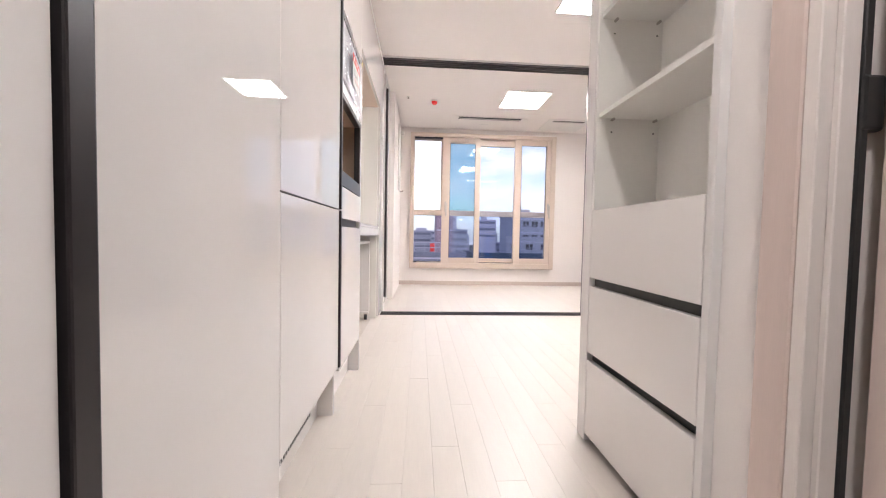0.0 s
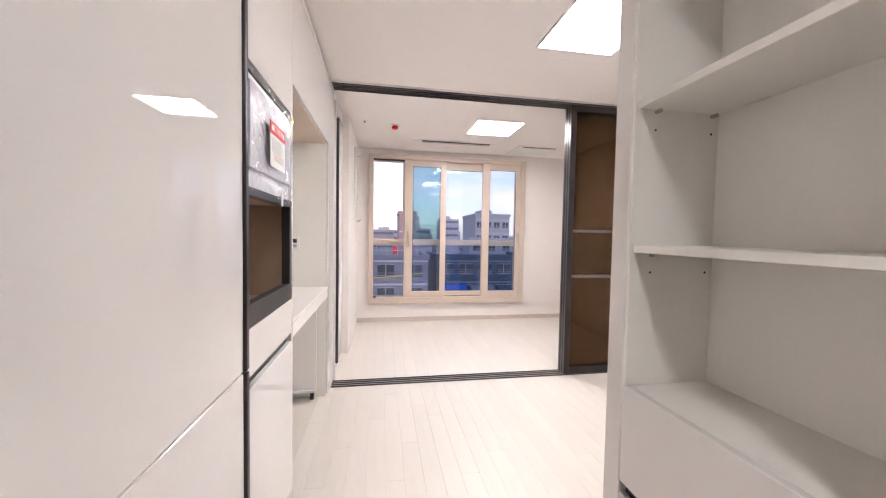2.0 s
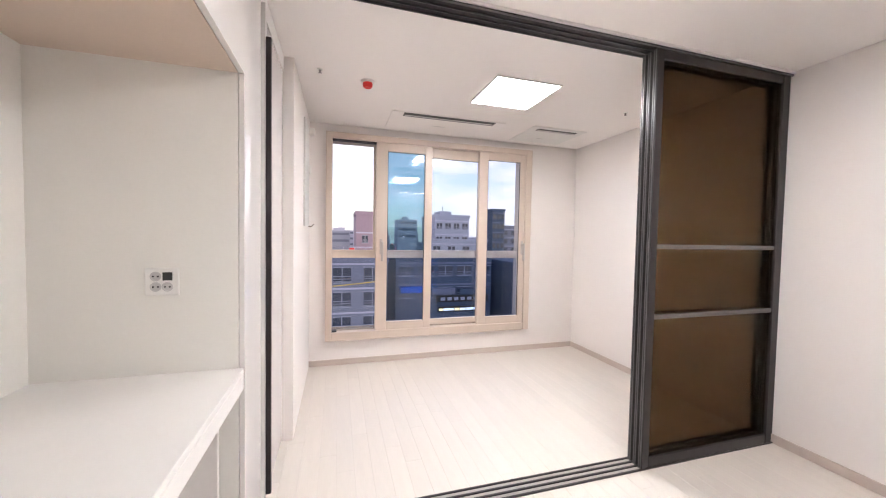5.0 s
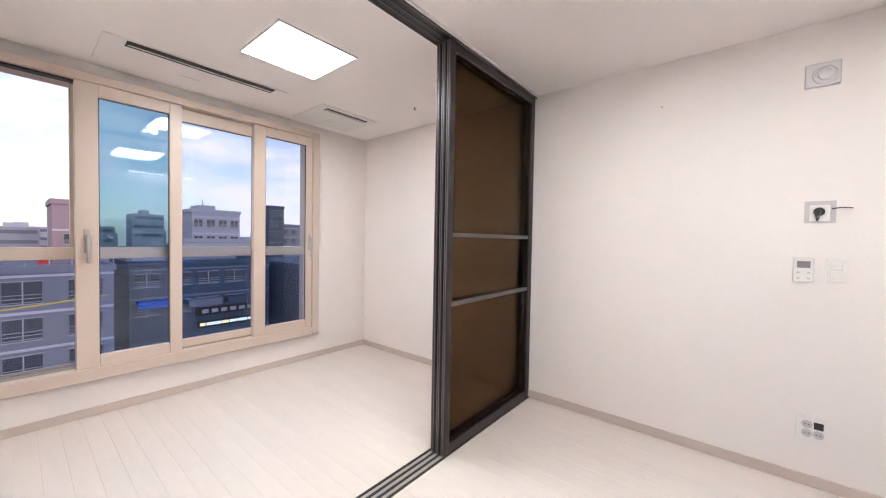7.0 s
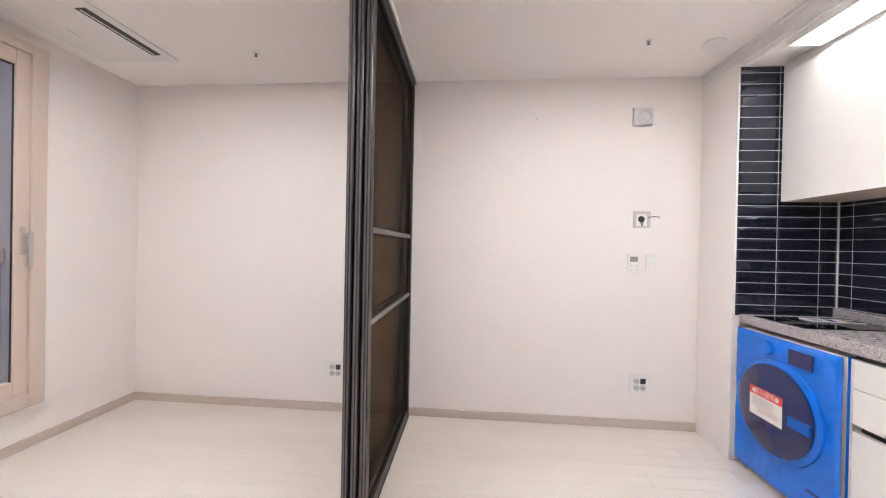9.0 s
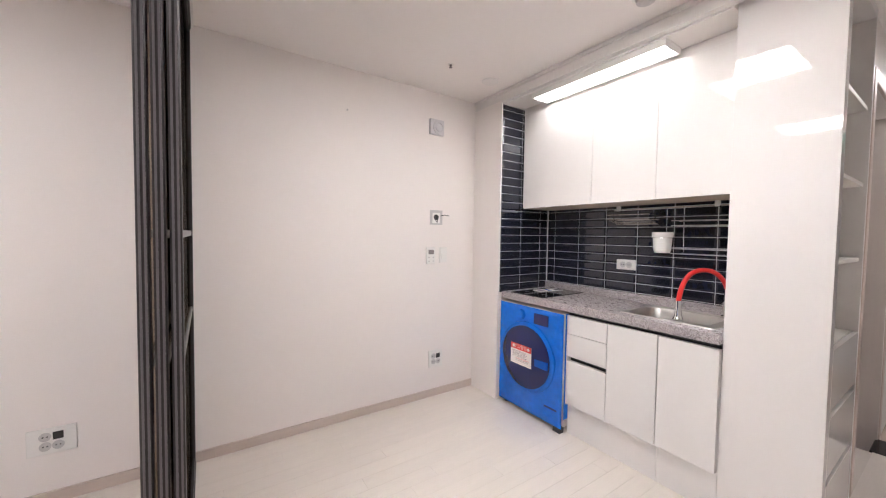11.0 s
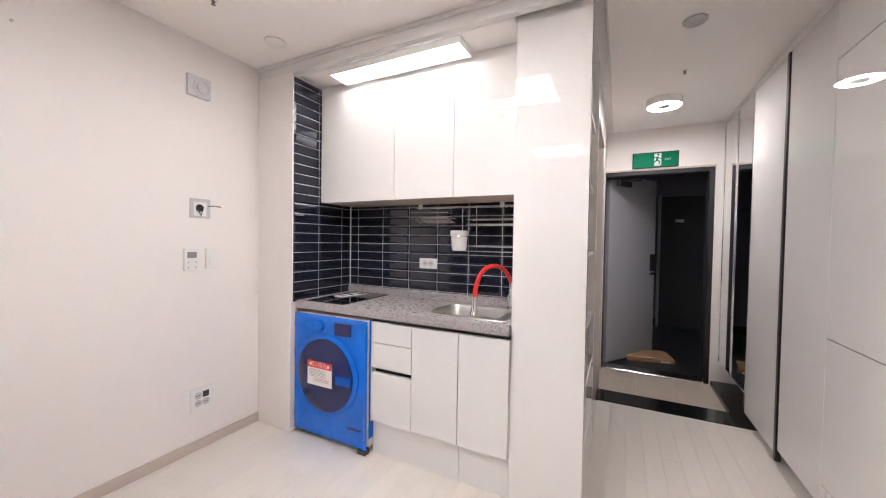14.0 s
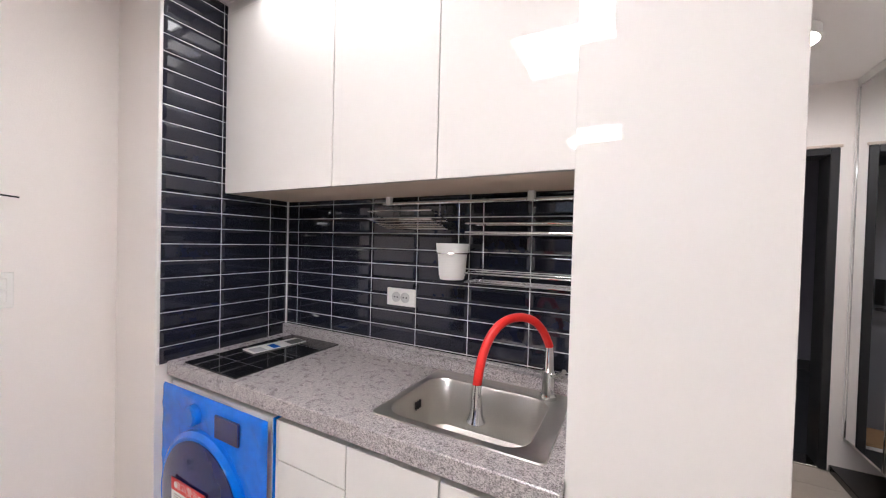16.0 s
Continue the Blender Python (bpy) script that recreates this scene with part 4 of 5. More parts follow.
# washer
WX0, WX1, WY = 2.045, 2.643, 1.545
wash = thing("washing_machine", (2.34, 1.3, 0), "front-loading washing machine wrapped in blue protective film", "washing machine")
bm = bmesh.new()
n = 64
front = []
for j in range(n + 1):
    row = []
    for i in range(n + 1):
        u, v_ = i / n, j / n
        e = min(u, 1 - u, v_, 1 - v_)
        edge = 0.012 * max(0, 1 - e / 0.03) ** 2
        crease = (0.006 * noise.noise((u * 6 + v_ * 2, v_ * 5, 2.2)) + 0.004 * noise.noise((u * 17, v_ * 15, 7.1))
                  + 0.007 * max(0.0, 0.25 - abs(noise.noise((u * 5 - v_ * 7, v_ * 3 + u * 4, 5.5)))) / 0.25 * max(0.0, 1 - e / 0.22))
        crease *= min(1.0, e / 0.06)
        row.append(bm.verts.new((WX0 + u * (WX1 - WX0), WY - edge + crease, 0.024 + v_ * 0.772)))
    front.append(row)
for j in range(n):
    for i in range(n):
        bm.faces.new((front[j][i], front[j][i + 1], front[j + 1][i + 1], front[j + 1][i]))
bmesh.ops.recalc_face_normals(bm, faces=bm.faces[:])
if sum(f.normal.y for f in bm.faces) < 0:
    bmesh.ops.reverse_faces(bm, faces=bm.faces[:])
part("front_panel", bm, BLUE, wash, "blue film over the front", True)
part("cabinet", box(WX0, WX1, 1.02, WY - 0.035, 0.035, 0.797, 0.008, 2), PLASTIC, wash, "white casing")
part("side_film", box(WX0 - 0.003, WX0, 1.3, WY - 0.03, 0.09, 0.8), BLUE, wash)
wc, wz = (WX0 + WX1) / 2 + 0.005, 0.435
part("door_ring", lathe([(0.255, WY - 0.01), (0.252, WY + 0.012), (0.235, WY + 0.022), (0.222, WY + 0.02)], (wc, 0, wz), "y", 48), BLUE, wash, "", True)
part("porthole", lathe([(0.226, WY), (0.224, WY + 0.024), (0.18, WY + 0.034), (0.05, WY + 0.038)], (wc, 0, wz), "y", 48), NAVY, wash, "dark round door", True)
part("door_grip", box(wc - 0.215, wc - 0.1, WY + 0.024, WY + 0.038, wz - 0.035, wz + 0.02, 0.004), BLUEMID, wash)
part("knob", lathe([(0.036, WY - 0.005), (0.036, WY + 0.022), (0.03, WY + 0.028)], (wc + 0.055, 0, 0.735), "y", 24), BLUE, wash, "round knob", True)
part("display", box(wc - 0.19, wc - 0.065, WY + 0.001, WY + 0.009, 0.69, 0.765, 0.002), NAVY, wash, "dark display")
part("film_tab", box(WX0 + 0.03, WX0 + 0.13, WY + 0.002, WY + 0.009, 0.14, 0.148), NAVY, wash)
for fx in (WX0 + 0.05, WX1 - 0.05):
    part("foot", lathe([(0.028, 0.0), (0.028, 0.02), (0.016, 0.036)], (fx, WY - 0.06, 0), steps=16), BLACK, wash, "black foot")
    part("foot", lathe([(0.028, 0.0), (0.028, 0.02), (0.016, 0.036)], (fx, 1.1, 0), steps=16), BLACK, wash, "black foot")
part("corner_block", box(WX0, WX0 + 0.06, WY - 0.04, WY + 0.002, 0.0, 0.03, 0.003), BLACK, wash)
notice(wash, Matrix(((-1, 0, 0, wc + 0.02), (0, 0, 1, WY + 0.0405), (0, 1, 0, wz + 0.012), (0, 0, 0, 1))), 0.2, 0.15)

# ---- wall fittings on the long wall ----
socket("wall_outlet", XR, 1.935, 0.305, "-x", "white wall outlet plate with a black data port", w=0.13, h=0.14)
socket("wall_outlet", XR, 4.1, 0.305, "-x", "white wall outlet plate with a black data port", w=0.17, h=0.125)
th = thing("thermostat", (XR, 1.995, 1.145), "white room thermostat with a grey display", "thermostat")
part("case", box(XR - 0.018, XR, 1.955, 2.035, 1.08, 1.21, 0.005, 2), PLASTIC, th)
part("screen", box(XR - 0.0195, XR - 0.018, 1.97, 2.02, 1.155, 1.19), INK, th, "grey display")
for by_ in (1.975, 2.015):
    for bz_ in (1.1, 1.13):
        part("button", box(XR - 0.0195, XR - 0.018, by_ - 0.006, by_ + 0.006, bz_ - 0.004, bz_ + 0.004), GREYPLASTIC, th)
sw = thing("light_switch", (XR, 1.875, 1.147), "white double light switch", "switch")
part("plate", box(XR - 0.01, XR, 1.838, 1.912, 1.085, 1.208, 0.003, 2), PLASTIC, sw)
for z0, z1 in ((1.105, 1.145), (1.149, 1.188)):
    part("rocker", box(XR - 0.014, XR - 0.01, 1.855, 1.895, z0, z1, 0.002), PLASTIC, sw)
hole = thing("wall_bracket", (XR, 1.94, 1.45), "bare steel wall bracket with loose wires in an open box", "bracket")
bm = box(XR - 0.006, XR, 1.885, 2.0, 1.39, 1.402)
quad_box(bm, XR - 0.006, XR, 1.885, 2.0, 1.485, 1.505)
quad_box(bm, XR - 0.006, XR, 1.885, 1.905, 1.402, 1.485)
quad_box(bm, XR - 0.006, XR, 1.98, 2.0, 1.402, 1.485)
part("plate", bm, GREYPLASTIC, hole)
part("recess", box(XR - 0.003, XR - 0.0005, 1.905, 1.98, 1.402, 1.485), PAPER, hole)
part("knockout", lathe([(0.022, -0.004), (0.022, -0.002)], (XR, 1.945, 1.45), "x", 16), BLACK, hole)
part("wire", tube([(XR - 0.004, 1.93, 1.44), (XR - 0.03, 1.94, 1.455), (XR - 0.035, 1.955, 1.402), (XR - 0.01, 1.96, 1.45)], 0.005, 8), BLACK, hole, "black loose wire", True)
part("wire", tube([(XR - 0.006, 1.9, 1.463), (XR - 0.02, 1.87, 1.468), (XR - 0.02, 1.83, 1.464)], 0.003, 6), BLACK, hole, "", True)
fs = thing("wall_speaker", (XR, 1.955, 2.155), "square white wall sensor with a round grille", "sensor")
part("case", box(XR - 0.025, XR, 1.89, 2.02, 2.095, 2.215, 0.005, 2), SENSOR, fs)
part("ring", lathe([(0.05, -0.0245), (0.048, -0.031), (0.04, -0.031), (0.038, -0.0255)], (XR, 1.945, 2.15), "x", 28), SENSOR, fs, "", True)
part("dome", lathe([(0.03, -0.025), (0.028, -0.034), (0.014, -0.04)], (XR, 1.945, 2.15), "x", 24), SENSOR, fs, "round grille", True)
hs = thing("light_switch", (XB, -0.47, 1.2), "white light switch by the entrance", "switch")
part("plate", box(XB - 0.01, XB, -0.51, -0.43, 1.14, 1.26, 0.003, 2), PLASTIC, hs)
part("rocker", box(XB - 0.014, XB - 0.01, -0.49, -0.45, 1.17, 1.23, 0.002), PLASTIC, hs)
ws = thing("wall_stud", (XR, 2.67, 2.15), "tiny grey fixing pin on the bare wall", "fixing")
part("pin", lathe([(0.006, 0.0), (0.006, -0.006)], (XR, 2.67, 2.15), "x", 10), GREYPLASTIC, ws)

# ---- ceiling fittings ----
for x0, x1, ya, yb, nm in ((1.214, 1.702, 4.19, 4.68, "window room"), (1.2, 1.69, 2.255, 2.745, "main room")):
    c = thing("panel_light", ((x0 + x1) / 2, (ya + yb) / 2, H), "square glowing LED ceiling panel in a thin white frame", "ceiling light", "ceiling panels")
    bm = box(x0 - 0.012, x1 + 0.012, ya - 0.012, ya, H - 0.01, H - 0.0005)
    quad_box(bm, x0 - 0.012, x1 + 0.012, yb, yb + 0.012, H - 0.01, H - 0.0005)
    quad_box(bm, x0 - 0.012, x0, ya, yb, H - 0.01, H - 0.0005)
    quad_box(bm, x1, x1 + 0.012, ya, yb, H - 0.01, H - 0.0005)
    part("frame", bm, PLASTIC, c)
    part("diffuser", box(x0, x1, ya, yb, H - 0.008, H - 0.003), LIGHT, c, "glowing white diffuser")
rl = thing("ring_light", (0.445, -0.15, H), "round glowing LED ceiling light at the entrance", "ceiling light")
part("rim", lathe([(0.126, H - 0.0005), (0.126, H - 0.05), (0.118, H - 0.054), (0.118, H - 0.046), (0.02, H - 0.046)], (0.445, -0.15, 0), "z", 40), PLASTIC, rl, "", True)
ring_bm = lathe([(0.117, H - 0.0465), (0.117, H - 0.05), (0.05, H - 0.05), (0.05, H - 0.0465)], (0.445, -0.15, 0), "z", 40)
part("ring", ring_bm, LIGHT3, rl, "glowing ring", True)
part("hub", lathe([(0.05, H - 0.0465), (0.048, H - 0.056), (0.04, H - 0.058)], (0.445, -0.15, 0), "z", 24), GREYPLASTIC, rl, "grey centre cap")
sd = thing("smoke_detector", (1.447, 1.8, H), "white round smoke detector", "smoke detector")
part("base", lathe([(0.06, H), (0.06, H - 0.02), (0.05, H - 0.025)], (1.447, 1.8, 0)), PLASTIC, sd, "", True)
part("cage", lathe([(0.045, H - 0.025), (0.04, H - 0.045), (0.02, H - 0.05)], (1.447, 1.8, 0), "z", 12), GREYPLASTIC, sd)
ra = thing("fire_alarm", (0.378, 4.575, H), "small red heat alarm on a white base", "alarm")
part("base", lathe([(0.05, H), (0.048, H - 0.014)], (0.378, 4.575, 0)), PLASTIC, ra, "", True)
part("head", lathe([(0.034, H - 0.014), (0.034, H - 0.035), (0.026, H - 0.045)], (0.378, 4.575, 0)), RED, ra, "red head", True)
for x, y in ((0.06, 4.49), (2.557, 4.49), (2.53, 2.13), (0.377, 0.36)):
    s = thing("sprinkler", (x, y, H), "small recessed ceiling sprinkler head", "sprinkler", "sprinklers")
    part("collar", lathe([(0.02, H), (0.018, H - 0.004)], (x, y, 0), "z", 16), PLASTIC, s)
    part("nozzle", lathe([(0.008, H - 0.004), (0.006, H - 0.02), (0.011, H - 0.022)], (x, y, 0), "z", 12), INK, s)
for x, y, r in ((2.574, 1.75, 0.06), (0.415, 0.97, 0.055)):
    s = thing("ceiling_cover", (x, y, H), "flat round white ceiling cover plate", "cover plate", "ceiling covers")
    part("disc", lathe([(r, H), (r, H - 0.006), (r * 0.85, H - 0.012)], (x, y, 0)), PLASTIC if x > 1 else GREYPLASTIC, s, "", True)


def cassette(x0, x1, ya, yb, label, slot, material):
    c = thing("ceiling_cassette", ((x0 + x1) / 2, (ya + yb) / 2, H), label, "air conditioner")
    part("panel", box(x0, x1, ya, yb, H - 0.007, H - 0.0005, 0.003, 2), material, c)
    part("outlet_slot", box(slot[0], slot[1], slot[2], slot[3], H - 0.009, H - 0.0065), BLACK, c, "dark air slot")
    part("louvre", box(slot[0] + 0.01, slot[1] - 0.01, slot[2] + 0.038 * (slot[3] - slot[2]) / 0.065, slot[2] + 0.046 * (slot[3] - slot[2]) / 0.065, H - 0.012, H - 0.009), PLASTIC, c)
    part("seam", box(x0 + 0.4 * (x1 - x0), x0 + 0.52 * (x1 - x0), yb - 0.17, yb - 0.163, H - 0.0082, H - 0.0065), GREYPLASTIC, c)


cassette(0.63, 1.72, 5.09, 5.56, "long white ceiling air conditioner with a dark slot", (0.74, 1.62, 5.1, 5.19), CEIL)
cassette(2.01, 2.62, 5.06, 5.59, "white ceiling ventilation cassette with a slim slot", (2.09, 2.54, 5.115, 5.175), PLASTIC)

# ---- entrance things ----
sg = thing("exit_sign", (0.436, YD, 2.11), "green emergency exit sign with a white running symbol", "sign")
part("case", box(0.243, 0.64, YD, YD + 0.02, 2.035, 2.19, 0.003), BLACK, sg)
part("face", box(0.251, 0.632, YD + 0.02, YD + 0.023, 2.043, 2.182), GREEN, sg)
sm = Matrix(((-1, 0, 0, 0.40), (0, 0, 1, YD + 0.0235), (0, 1, 0, 2.128), (0, 0, 0, 1)))
part("symbol_door", box(0.39, 0.45, YD + 0.023, YD + 0.0238, 2.053, 2.173), PAPER, sg)


def limb(pts, w):
    bm = tube([(0.42 - x, YD + 0.025, 2.113 + z) for x, z in pts], w, 6)
    part("symbol_stroke", bm, GREEN, sg)


limb([(-0.003, 0.028), (-0.008, -0.005)], 0.009)
limb([(-0.008, -0.005), (0.018, -0.022), (0.012, -0.048)], 0.006)
limb([(-0.008, -0.005), (-0.03, -0.025), (-0.052, -0.028)], 0.006)
limb([(-0.003, 0.025), (0.022, 0.008), (0.034, 0.016)], 0.005)
limb([(-0.003, 0.025), (-0.03, 0.022), (-0.036, 0.004)], 0.005)
part("symbol_head", lathe([(0.01, YD + 0.0235), (0.01, YD + 0.0255)], (0.416, 0, 2.113 + 0.048), "y", 14), GREEN, sg)
words("EXIT", 0.026, Matrix(((-1, 0, 0, 0.335), (0, 0, 1, YD + 0.0236), (0, 1, 0, 2.11), (0, 0, 0, 1))), PAPER, sg)
cb = thing("cardboard_box", (0.45, -1.55, DROP), "flattened brown cardboard box lying on the hallway floor", "box")
for k, (ang, zz) in enumerate(((14, 0.0), (9, 0.028))):
    bm = box(-0.24, 0.24, -0.17, 0.17, 0, 0.026, 0.004)
    bmesh.ops.transform(bm, matrix=pose(0.43, -1.55, DROP + zz - 0.002, 0, 0, ang), verts=bm.verts[:])
    part("layer" if k else "bottom_layer", bm, CARD, cb)
bm = box(0.1, 0.2, -0.176, -0.17, 0.004, 0.04)
bmesh.ops.transform(bm, matrix=pose(0.43, -1.55, DROP, 0, 0, 192), verts=bm.verts[:])
part("label_sticker", bm, PAPER, cb)

# ---- city outside ----
GZ = -16.0
structure("ground", box(-400, 400, YW + 1.5, 700, GZ - 0.2, GZ), ASPHALT, "dark street far below")


def building(name, x0, x1, ya, yb, top, wall, label, cols, rows, win_w, win_h, first_z, floor_h, frames=True):
    b = thing(name, ((x0 + x1) / 2, (ya + yb) / 2, GZ), label, "building")
    part("wall", box(x0, x1, ya, yb, GZ, top, 0.0), wall, b)
    bm = box(x0 - 0.15, x1 + 0.15, ya - 0.15, ya + 0.15, top, top + 0.5)
    quad_box(bm, x0 - 0.15, x0 + 0.15, ya + 0.15, yb, top, top + 0.5)
    quad_box(bm, x1 - 0.15, x1 + 0.15, ya + 0.15, yb, top, top + 0.5)
    part("parapet", bm, wall, b)
    for r in range(rows):
        for c in range(cols):
            wx = x0 + (c + 0.5) * (x1 - x0) / cols
            zz = first_z - r * floor_h
            w = part("window", box(wx - win_w / 2, wx + win_w / 2, ya - 0.06, ya + 0.02, zz - win_h, zz), DARKWIN, b)
            if frames:
                bm = box(wx - win_w / 2 - 0.07, wx + win_w / 2 + 0.07, ya - 0.12, ya - 0.06, zz - win_h - 0.09, zz - win_h)
                quad_box(bm, wx - 0.04, wx + 0.04, ya - 0.1, ya - 0.06, zz - win_h, zz)
                quad_box(bm, wx - win_w / 2 - 0.07, wx + win_w / 2 + 0.07, ya - 0.12, ya - 0.06, zz, zz + 0.07)
                for q in range(3):
                    quad_box(bm, wx - win_w / 2, wx + win_w / 2, ya - 0.16, ya - 0.12, zz - win_h * (0.95 - 0.17 * q), zz - win_h * (0.95 - 0.17 * q) + 0.05)
                part("window_frame", bm, FACADE2, w)
    for r in range(rows):
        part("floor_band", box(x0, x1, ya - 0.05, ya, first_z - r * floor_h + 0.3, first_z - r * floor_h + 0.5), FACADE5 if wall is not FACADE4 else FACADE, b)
    return b


building("apartment_building", -14, 5.6, 42, 52, -1.7, FACADE, "grey rendered apartment building with rows of windows", 6, 5, 1.9, 1.6, -2.3, 2.7)
building("shop_building", 7.5, 21.0, 48, 58, -1.9, FACADE4, "dark building with shops at street level", 5, 2, 2.0, 1.3, -2.7, 2.9)
building("office_building", 16.5, 22.8, 62, 72, 4.6, FACADE2, "pale grey office block with a stepped roof", 4, 4, 1.0, 1.0, 3.6, 2.4)
building("annex_building", 15.0, 25.5, 60, 61.8, 0.4, FACADE2, "pale low annex before the office block", 4, 2, 1.2, 1.0, -0.4, 2.6)
building("pink_building", 2.7, 5.1, 53, 60, 4.1, FACADE3, "dull pink stair tower behind a roof", 1, 1, 0.8, 1.0, 1.2, 2.5)
building("side_building", 23.5, 40, 40, 70, -2.6, FACADE4, "low dark building beside the street", 5, 3, 1.4, 1.2, -3.4, 2.7)
building("dark_tower", 40, 43.6, 90, 98, 8.4, FACADE4, "dark slim tower in the distance", 3, 5, 0.7, 1.2, 7.4, 2.6, False)
building("grey_block", 45.5, 52, 95, 104, 4.2, FACADE, "grey block in the distance", 3, 4, 0.9, 1.2, 3.2, 2.4, False)
rt = thing("roof_house", (18, 66, 4.6), "small pale stair house on the office roof", "building")
part("wall", box(18.2, 20.4, 65, 69, 5.1, 5.9), FACADE2, rt)
part("mast", tube([(19, 66, 5.9), (19, 66, 6.8)], 0.05, 6), FACADE4, rt)
fence = thing("roof_railing", (-3.5, 42.4, -1.2), "pale roof railing on the apartment building", "railing")
for k in range(17):
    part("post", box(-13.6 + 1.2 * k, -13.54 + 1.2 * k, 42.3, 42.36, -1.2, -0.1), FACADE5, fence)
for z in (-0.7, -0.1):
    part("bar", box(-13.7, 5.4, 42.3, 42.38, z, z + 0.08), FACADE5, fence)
rh = thing("roof_sign", (1.6, 44, -1.2), "small red sign on a roof", "sign")
part("board", box(1.5, 2.1, 44, 44.1, -1.2, -0.2), REDPAPER, rh)
sgn = thing("shop_sign", (16, 47.9, -8.6), "lit white and yellow shop sign strip", "sign")
part("board", box(13.2, 20.0, 47.8, 47.97, -8.95, -8.2), BLACK, sgn)
for a, b, mm in ((13.4, 13.9, YELLOWSIGN), (14.0, 15.5, WHITESIGN), (15.6, 16.3, YELLOWSIGN), (16.4, 17.2, WHITESIGN), (17.3, 18.3, WHITESIGN), (18.4, 19.8, WHITESIGN)):
    part("lit_letters", box(a, b, 47.7, 47.8, -8.75, -8.45), mm, sgn)
low_sign = thing("street_sign", (17, 46.5, GZ), "yellow lit street sign above parked cars", "sign")
part("post", box(16.9, 17.1, 46.5, 46.6, GZ, -10.5), FACADE4, low_sign)
part("lit_board", box(16.2, 18.4, 46.4, 46.5, -10.6, -10.2), YELLOWSIGN, low_sign, "yellow lit board")
for ax, bx, az, mm in ((8.0, 11.5, -5.6, BLUEMID), (12.2, 15.4, -5.9, FACADE), (16.0, 20.6, -6.0, FACADE4)):
    aw = thing("awning", ((ax + bx) / 2, 47.6, az), "faded blue and grey shop awning", "awning", "shop awnings")
    part("cloth", box(ax, bx, 47.1, 47.94, az, az + 0.25), mm, aw)
    part("valance", box(ax, bx, 47.02, 47.1, az - 0.5, az + 0.25), mm, aw)
sg2 = thing("shop_sign", (16, 47.9, -7.2), "dark shop sign board with pale letters", "sign")
part("board", box(13.0, 20.5, 47.8, 47.99, -7.6, -6.7), BLACK, sg2)
for k in range(7):
    part("letter_bar", box(13.6 + 0.95 * k, 14.2 + 0.95 * k, 47.7, 47.8, -7.35, -6.95), FACADE5, sg2)
CABLE = mat("yellow_cable_sheath", (0.6, 0.42, 0.06), 0.6)
cable = thing("street_cable", (0, 16, -1), "yellow sagging street cable", "cable")
part("line", tube([(-9 + k, 16, -0.75 + 0.012 * (k - 6) ** 2) for k in range(12)], 0.02, 6), CABLE, cable)
rnd = random.Random(21)
for k in range(46):
    x = -95 + 5.2 * k + rnd.uniform(-2, 2)
    far = rnd.uniform(95, 180)
    hgt = rnd.uniform(-4, 3.5) + (6 if rnd.random() < 0.12 else 0)
    w = rnd.uniform(3, 7)
    d = thing("far_building", (x, far, GZ), "distant skyline building with haze put into its pale colour", "building", "skyline buildings")
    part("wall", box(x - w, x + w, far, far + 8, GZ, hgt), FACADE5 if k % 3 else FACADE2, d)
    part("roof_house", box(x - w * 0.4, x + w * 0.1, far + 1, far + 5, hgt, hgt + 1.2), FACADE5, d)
    for i in range(3):
        part("window_band", box(x - w * 0.9, x + w * 0.9, far - 0.1, far, hgt - 1.6 - 2.6 * i, hgt - 0.7 - 2.6 * i), FACADE, d)

# ---- pieces: tiles and boards ----
back = structure("tile_wall_back", box(KX0, KX1 + 0.012, KB - 0.012, KB - 0.0008, 0.86, 1.6), GROUT, "white grout behind dark navy glazed tiles")
side = structure("tile_wall_side", box(KX1 + 0.0008, KX1 + 0.012, KB - 0.012, KY - 0.006, 0.86, 2.335), GROUT, "white grout behind dark navy glazed tiles")
structure("trim_tile_edge", box(KX1 - 0.002, KX1 + 0.012, KY - 0.006, KY + 0.003, 0.87, 2.34, 0.002), PLASTIC, "white tile edge strip")


def bevel_tile(w, h, axis):
    """A tile with a sloped rim, its face in the plane across axis."""
    bm = bmesh.new()
    d, r = 0.007, 0.012
    lo = [(0, 0, 0), (w, 0, 0), (w, h, 0), (0, h, 0)]
    mid = [(0, 0, d * 0.45), (w, 0, d * 0.45), (w, h, d * 0.45), (0, h, d * 0.45)]
    hi = [(r, r, d), (w - r, r, d), (w - r, h - r, d), (r, h - r, d)]
    vs = ring_loops(bm, [lo, mid, hi])
    bm.faces.new(vs[-1])
    if axis == "y":
        bmesh.ops.transform(bm, matrix=Matrix(((-1, 0, 0, 0), (0, 0, 1, 0), (0, 1, 0, 0), (0, 0, 0, 1))), verts=bm.verts[:])
    else:
        bmesh.ops.transform(bm, matrix=Matrix(((0, 0, -1, 0), (-1, 0, 0, 0), (0, 1, 0, 0), (0, 0, 0, 1))), verts=bm.verts[:])
    bmesh.ops.recalc_face_normals(bm, faces=bm.faces[:])
    me = mesh_of("tile", bm, TILE)
    if sum((f.normal.y if axis == "y" else -f.normal.x) for f in me.polygons if abs(f.normal.z) < 0.1) < 0:
        me.flip_normals()
    return me


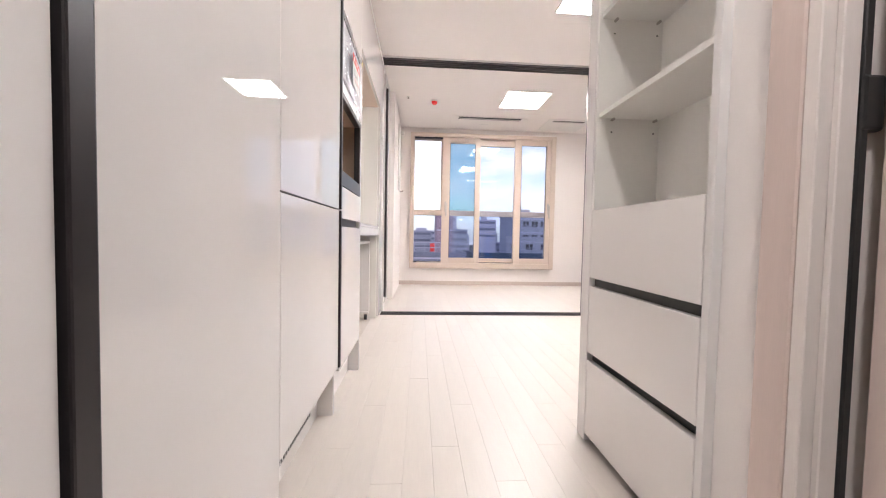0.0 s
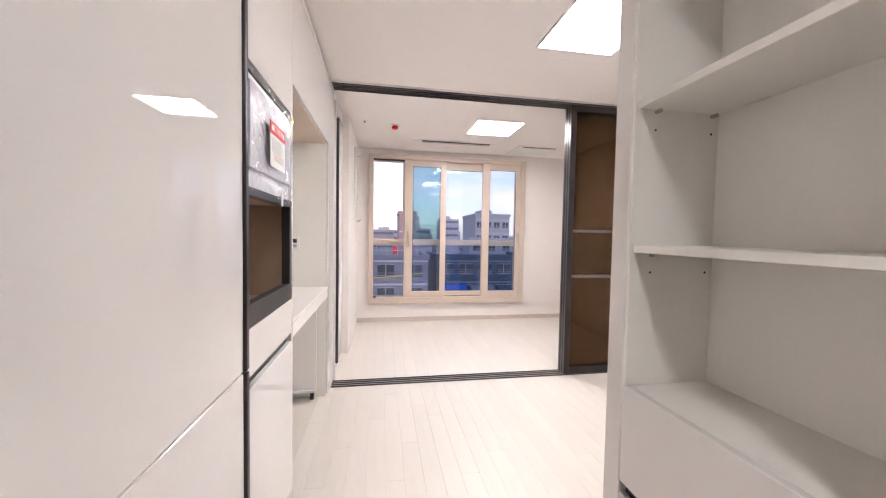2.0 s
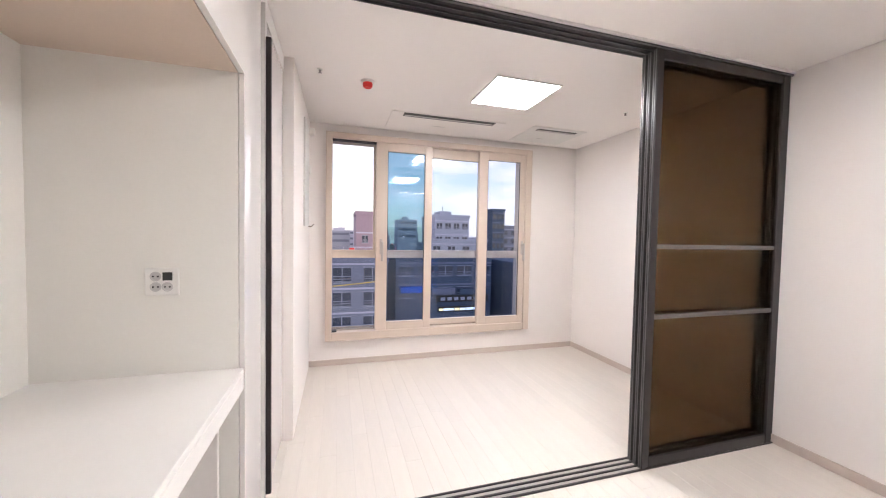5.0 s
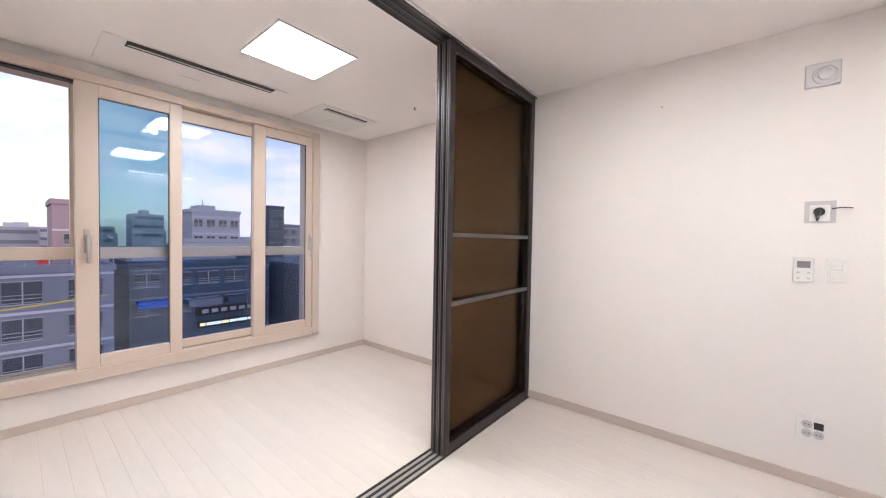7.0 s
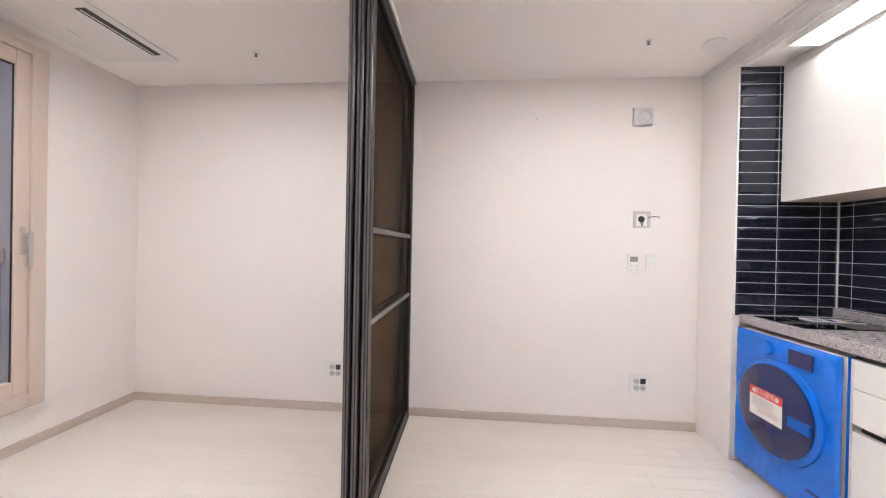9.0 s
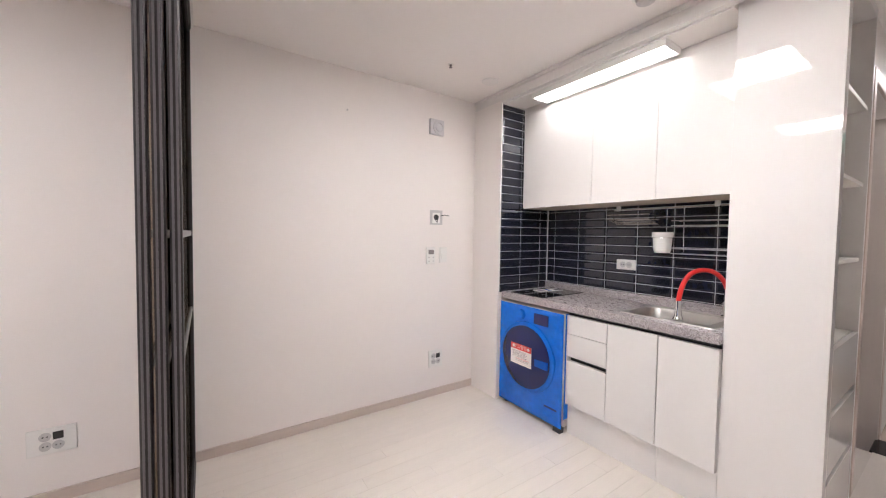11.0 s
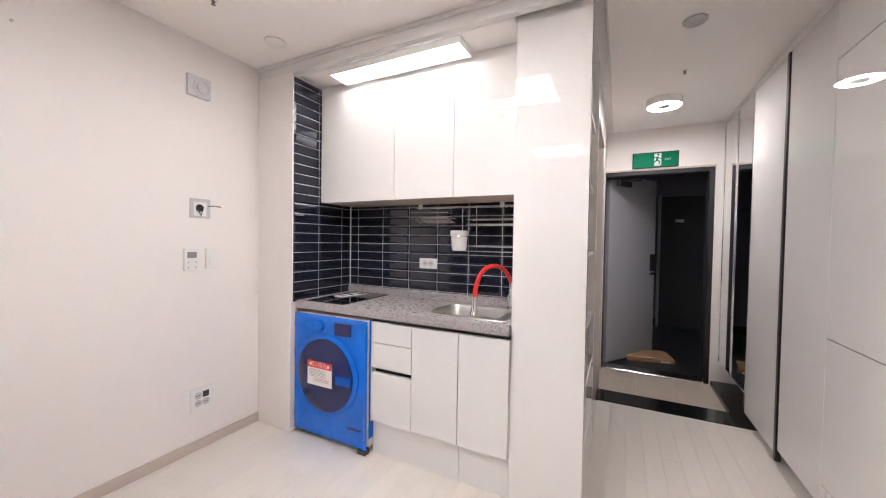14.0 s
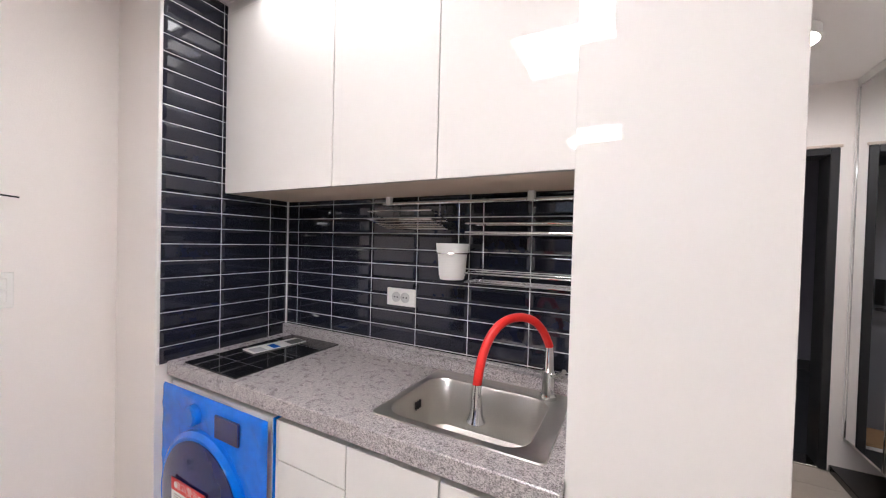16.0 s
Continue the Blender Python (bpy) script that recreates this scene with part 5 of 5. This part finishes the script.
def lay_tiles(parent, axis, start, end, at, z0, z1, first):
    """Stacked tiles from start down to end along the wall."""
    TW, TH, G = 0.232, 0.065, 0.0032
    meshes = {}
    pos, width = start, first
    while pos - end > 0.02:
        w = min(width, pos - end)
        z = z0
        while z < z1 - 0.01:
            h = min(TH, z1 - z)
            key = (round(w, 3), round(h, 3))
            if key not in meshes:
                meshes[key] = bevel_tile(w - G, h - G, axis)
            t = new("tile", meshes[key])
            t.parent = parent
            t.location = (pos, at, z) if axis == "y" else (at, pos, z)
            z += TH
        pos -= w
        width = TW


lay_tiles(back, "y", KX1 - 0.008, KX0, KB - 0.0035, 0.862, 1.57, 0.075)
lay_tiles(side, "x", KY - 0.01, KB, KX1 + 0.0035, 0.862, 2.33, 0.222)

floor = structure("floor", box(XL - 0.62, XR, 0.055, YW, -0.0119, -0.006), JOINT, "pale laminate plank floor")
rnd = random.Random(3)
PW, PL = 0.098, 0.98
boards = {}


def board(w, l, material, name, d=0.0058):
    key = (round(w, 3), round(l, 3), name)
    if key not in boards:
        bm = bmesh.new()
        e = 0.0005
        vs = ring_loops(bm, [[(0, 0, -d), (w, 0, -d), (w, l, -d), (0, l, -d)], [(0, 0, -e), (w, 0, -e), (w, l, -e), (0, l, -e)],
                             [(e, e, 0), (w - e, e, 0), (w - e, l - e, 0), (e, l - e, 0)]])
        bm.faces.new(vs[-1])
        bmesh.ops.recalc_face_normals(bm, faces=bm.faces[:])
        boards[key] = mesh_of(name, bm, material)
    return boards[key]


col = 0
x = XL - 0.1
while x < XR - 0.02:
    w = min(PW, XR - x)
    lo = 0.055 if x < SX0 else (KY - 0.1 if x > KX0 else 1.4)
    y = lo - [0.0, 0.62, 0.3, 0.81][col % 4]
    while y < YW - 0.01:
        a, b = max(y, lo), min(y + PL, YW)
        if b - a > 0.03:
            p = new("plank", board(w - 0.0005, b - a - 0.0005, PLANK, "plank"))
            p.parent = floor
            p.location = (x, a, 0)
        y += PL
    x += w
    col += 1
structure("floor_under_cabinets", (lambda b: (quad_box(b, KX0 - 0.38, XR, KB - 0.16, KY - 0.1, -0.012, -0.001), b)[-1])(bmesh.new()), JOINT, "floor under the kitchen units")
entry = structure("floor_entrance", box(XL, XB, YD, -0.2, DROP - 0.0119, DROP - 0.006), JOINT, "beige polished tile floor at the entrance")
for i in range(3):
    for j in range(3):
        w, l = (XB - XL - 0.05) / 3, (-0.2 - YD) / 3
        t = new("floor_tile", board(w - 0.002, l - 0.002, ENTRYTILE, "floor_tile"))
        t.parent = entry
        t.location = (XL + 0.05 + i * w, YD + j * l, DROP)
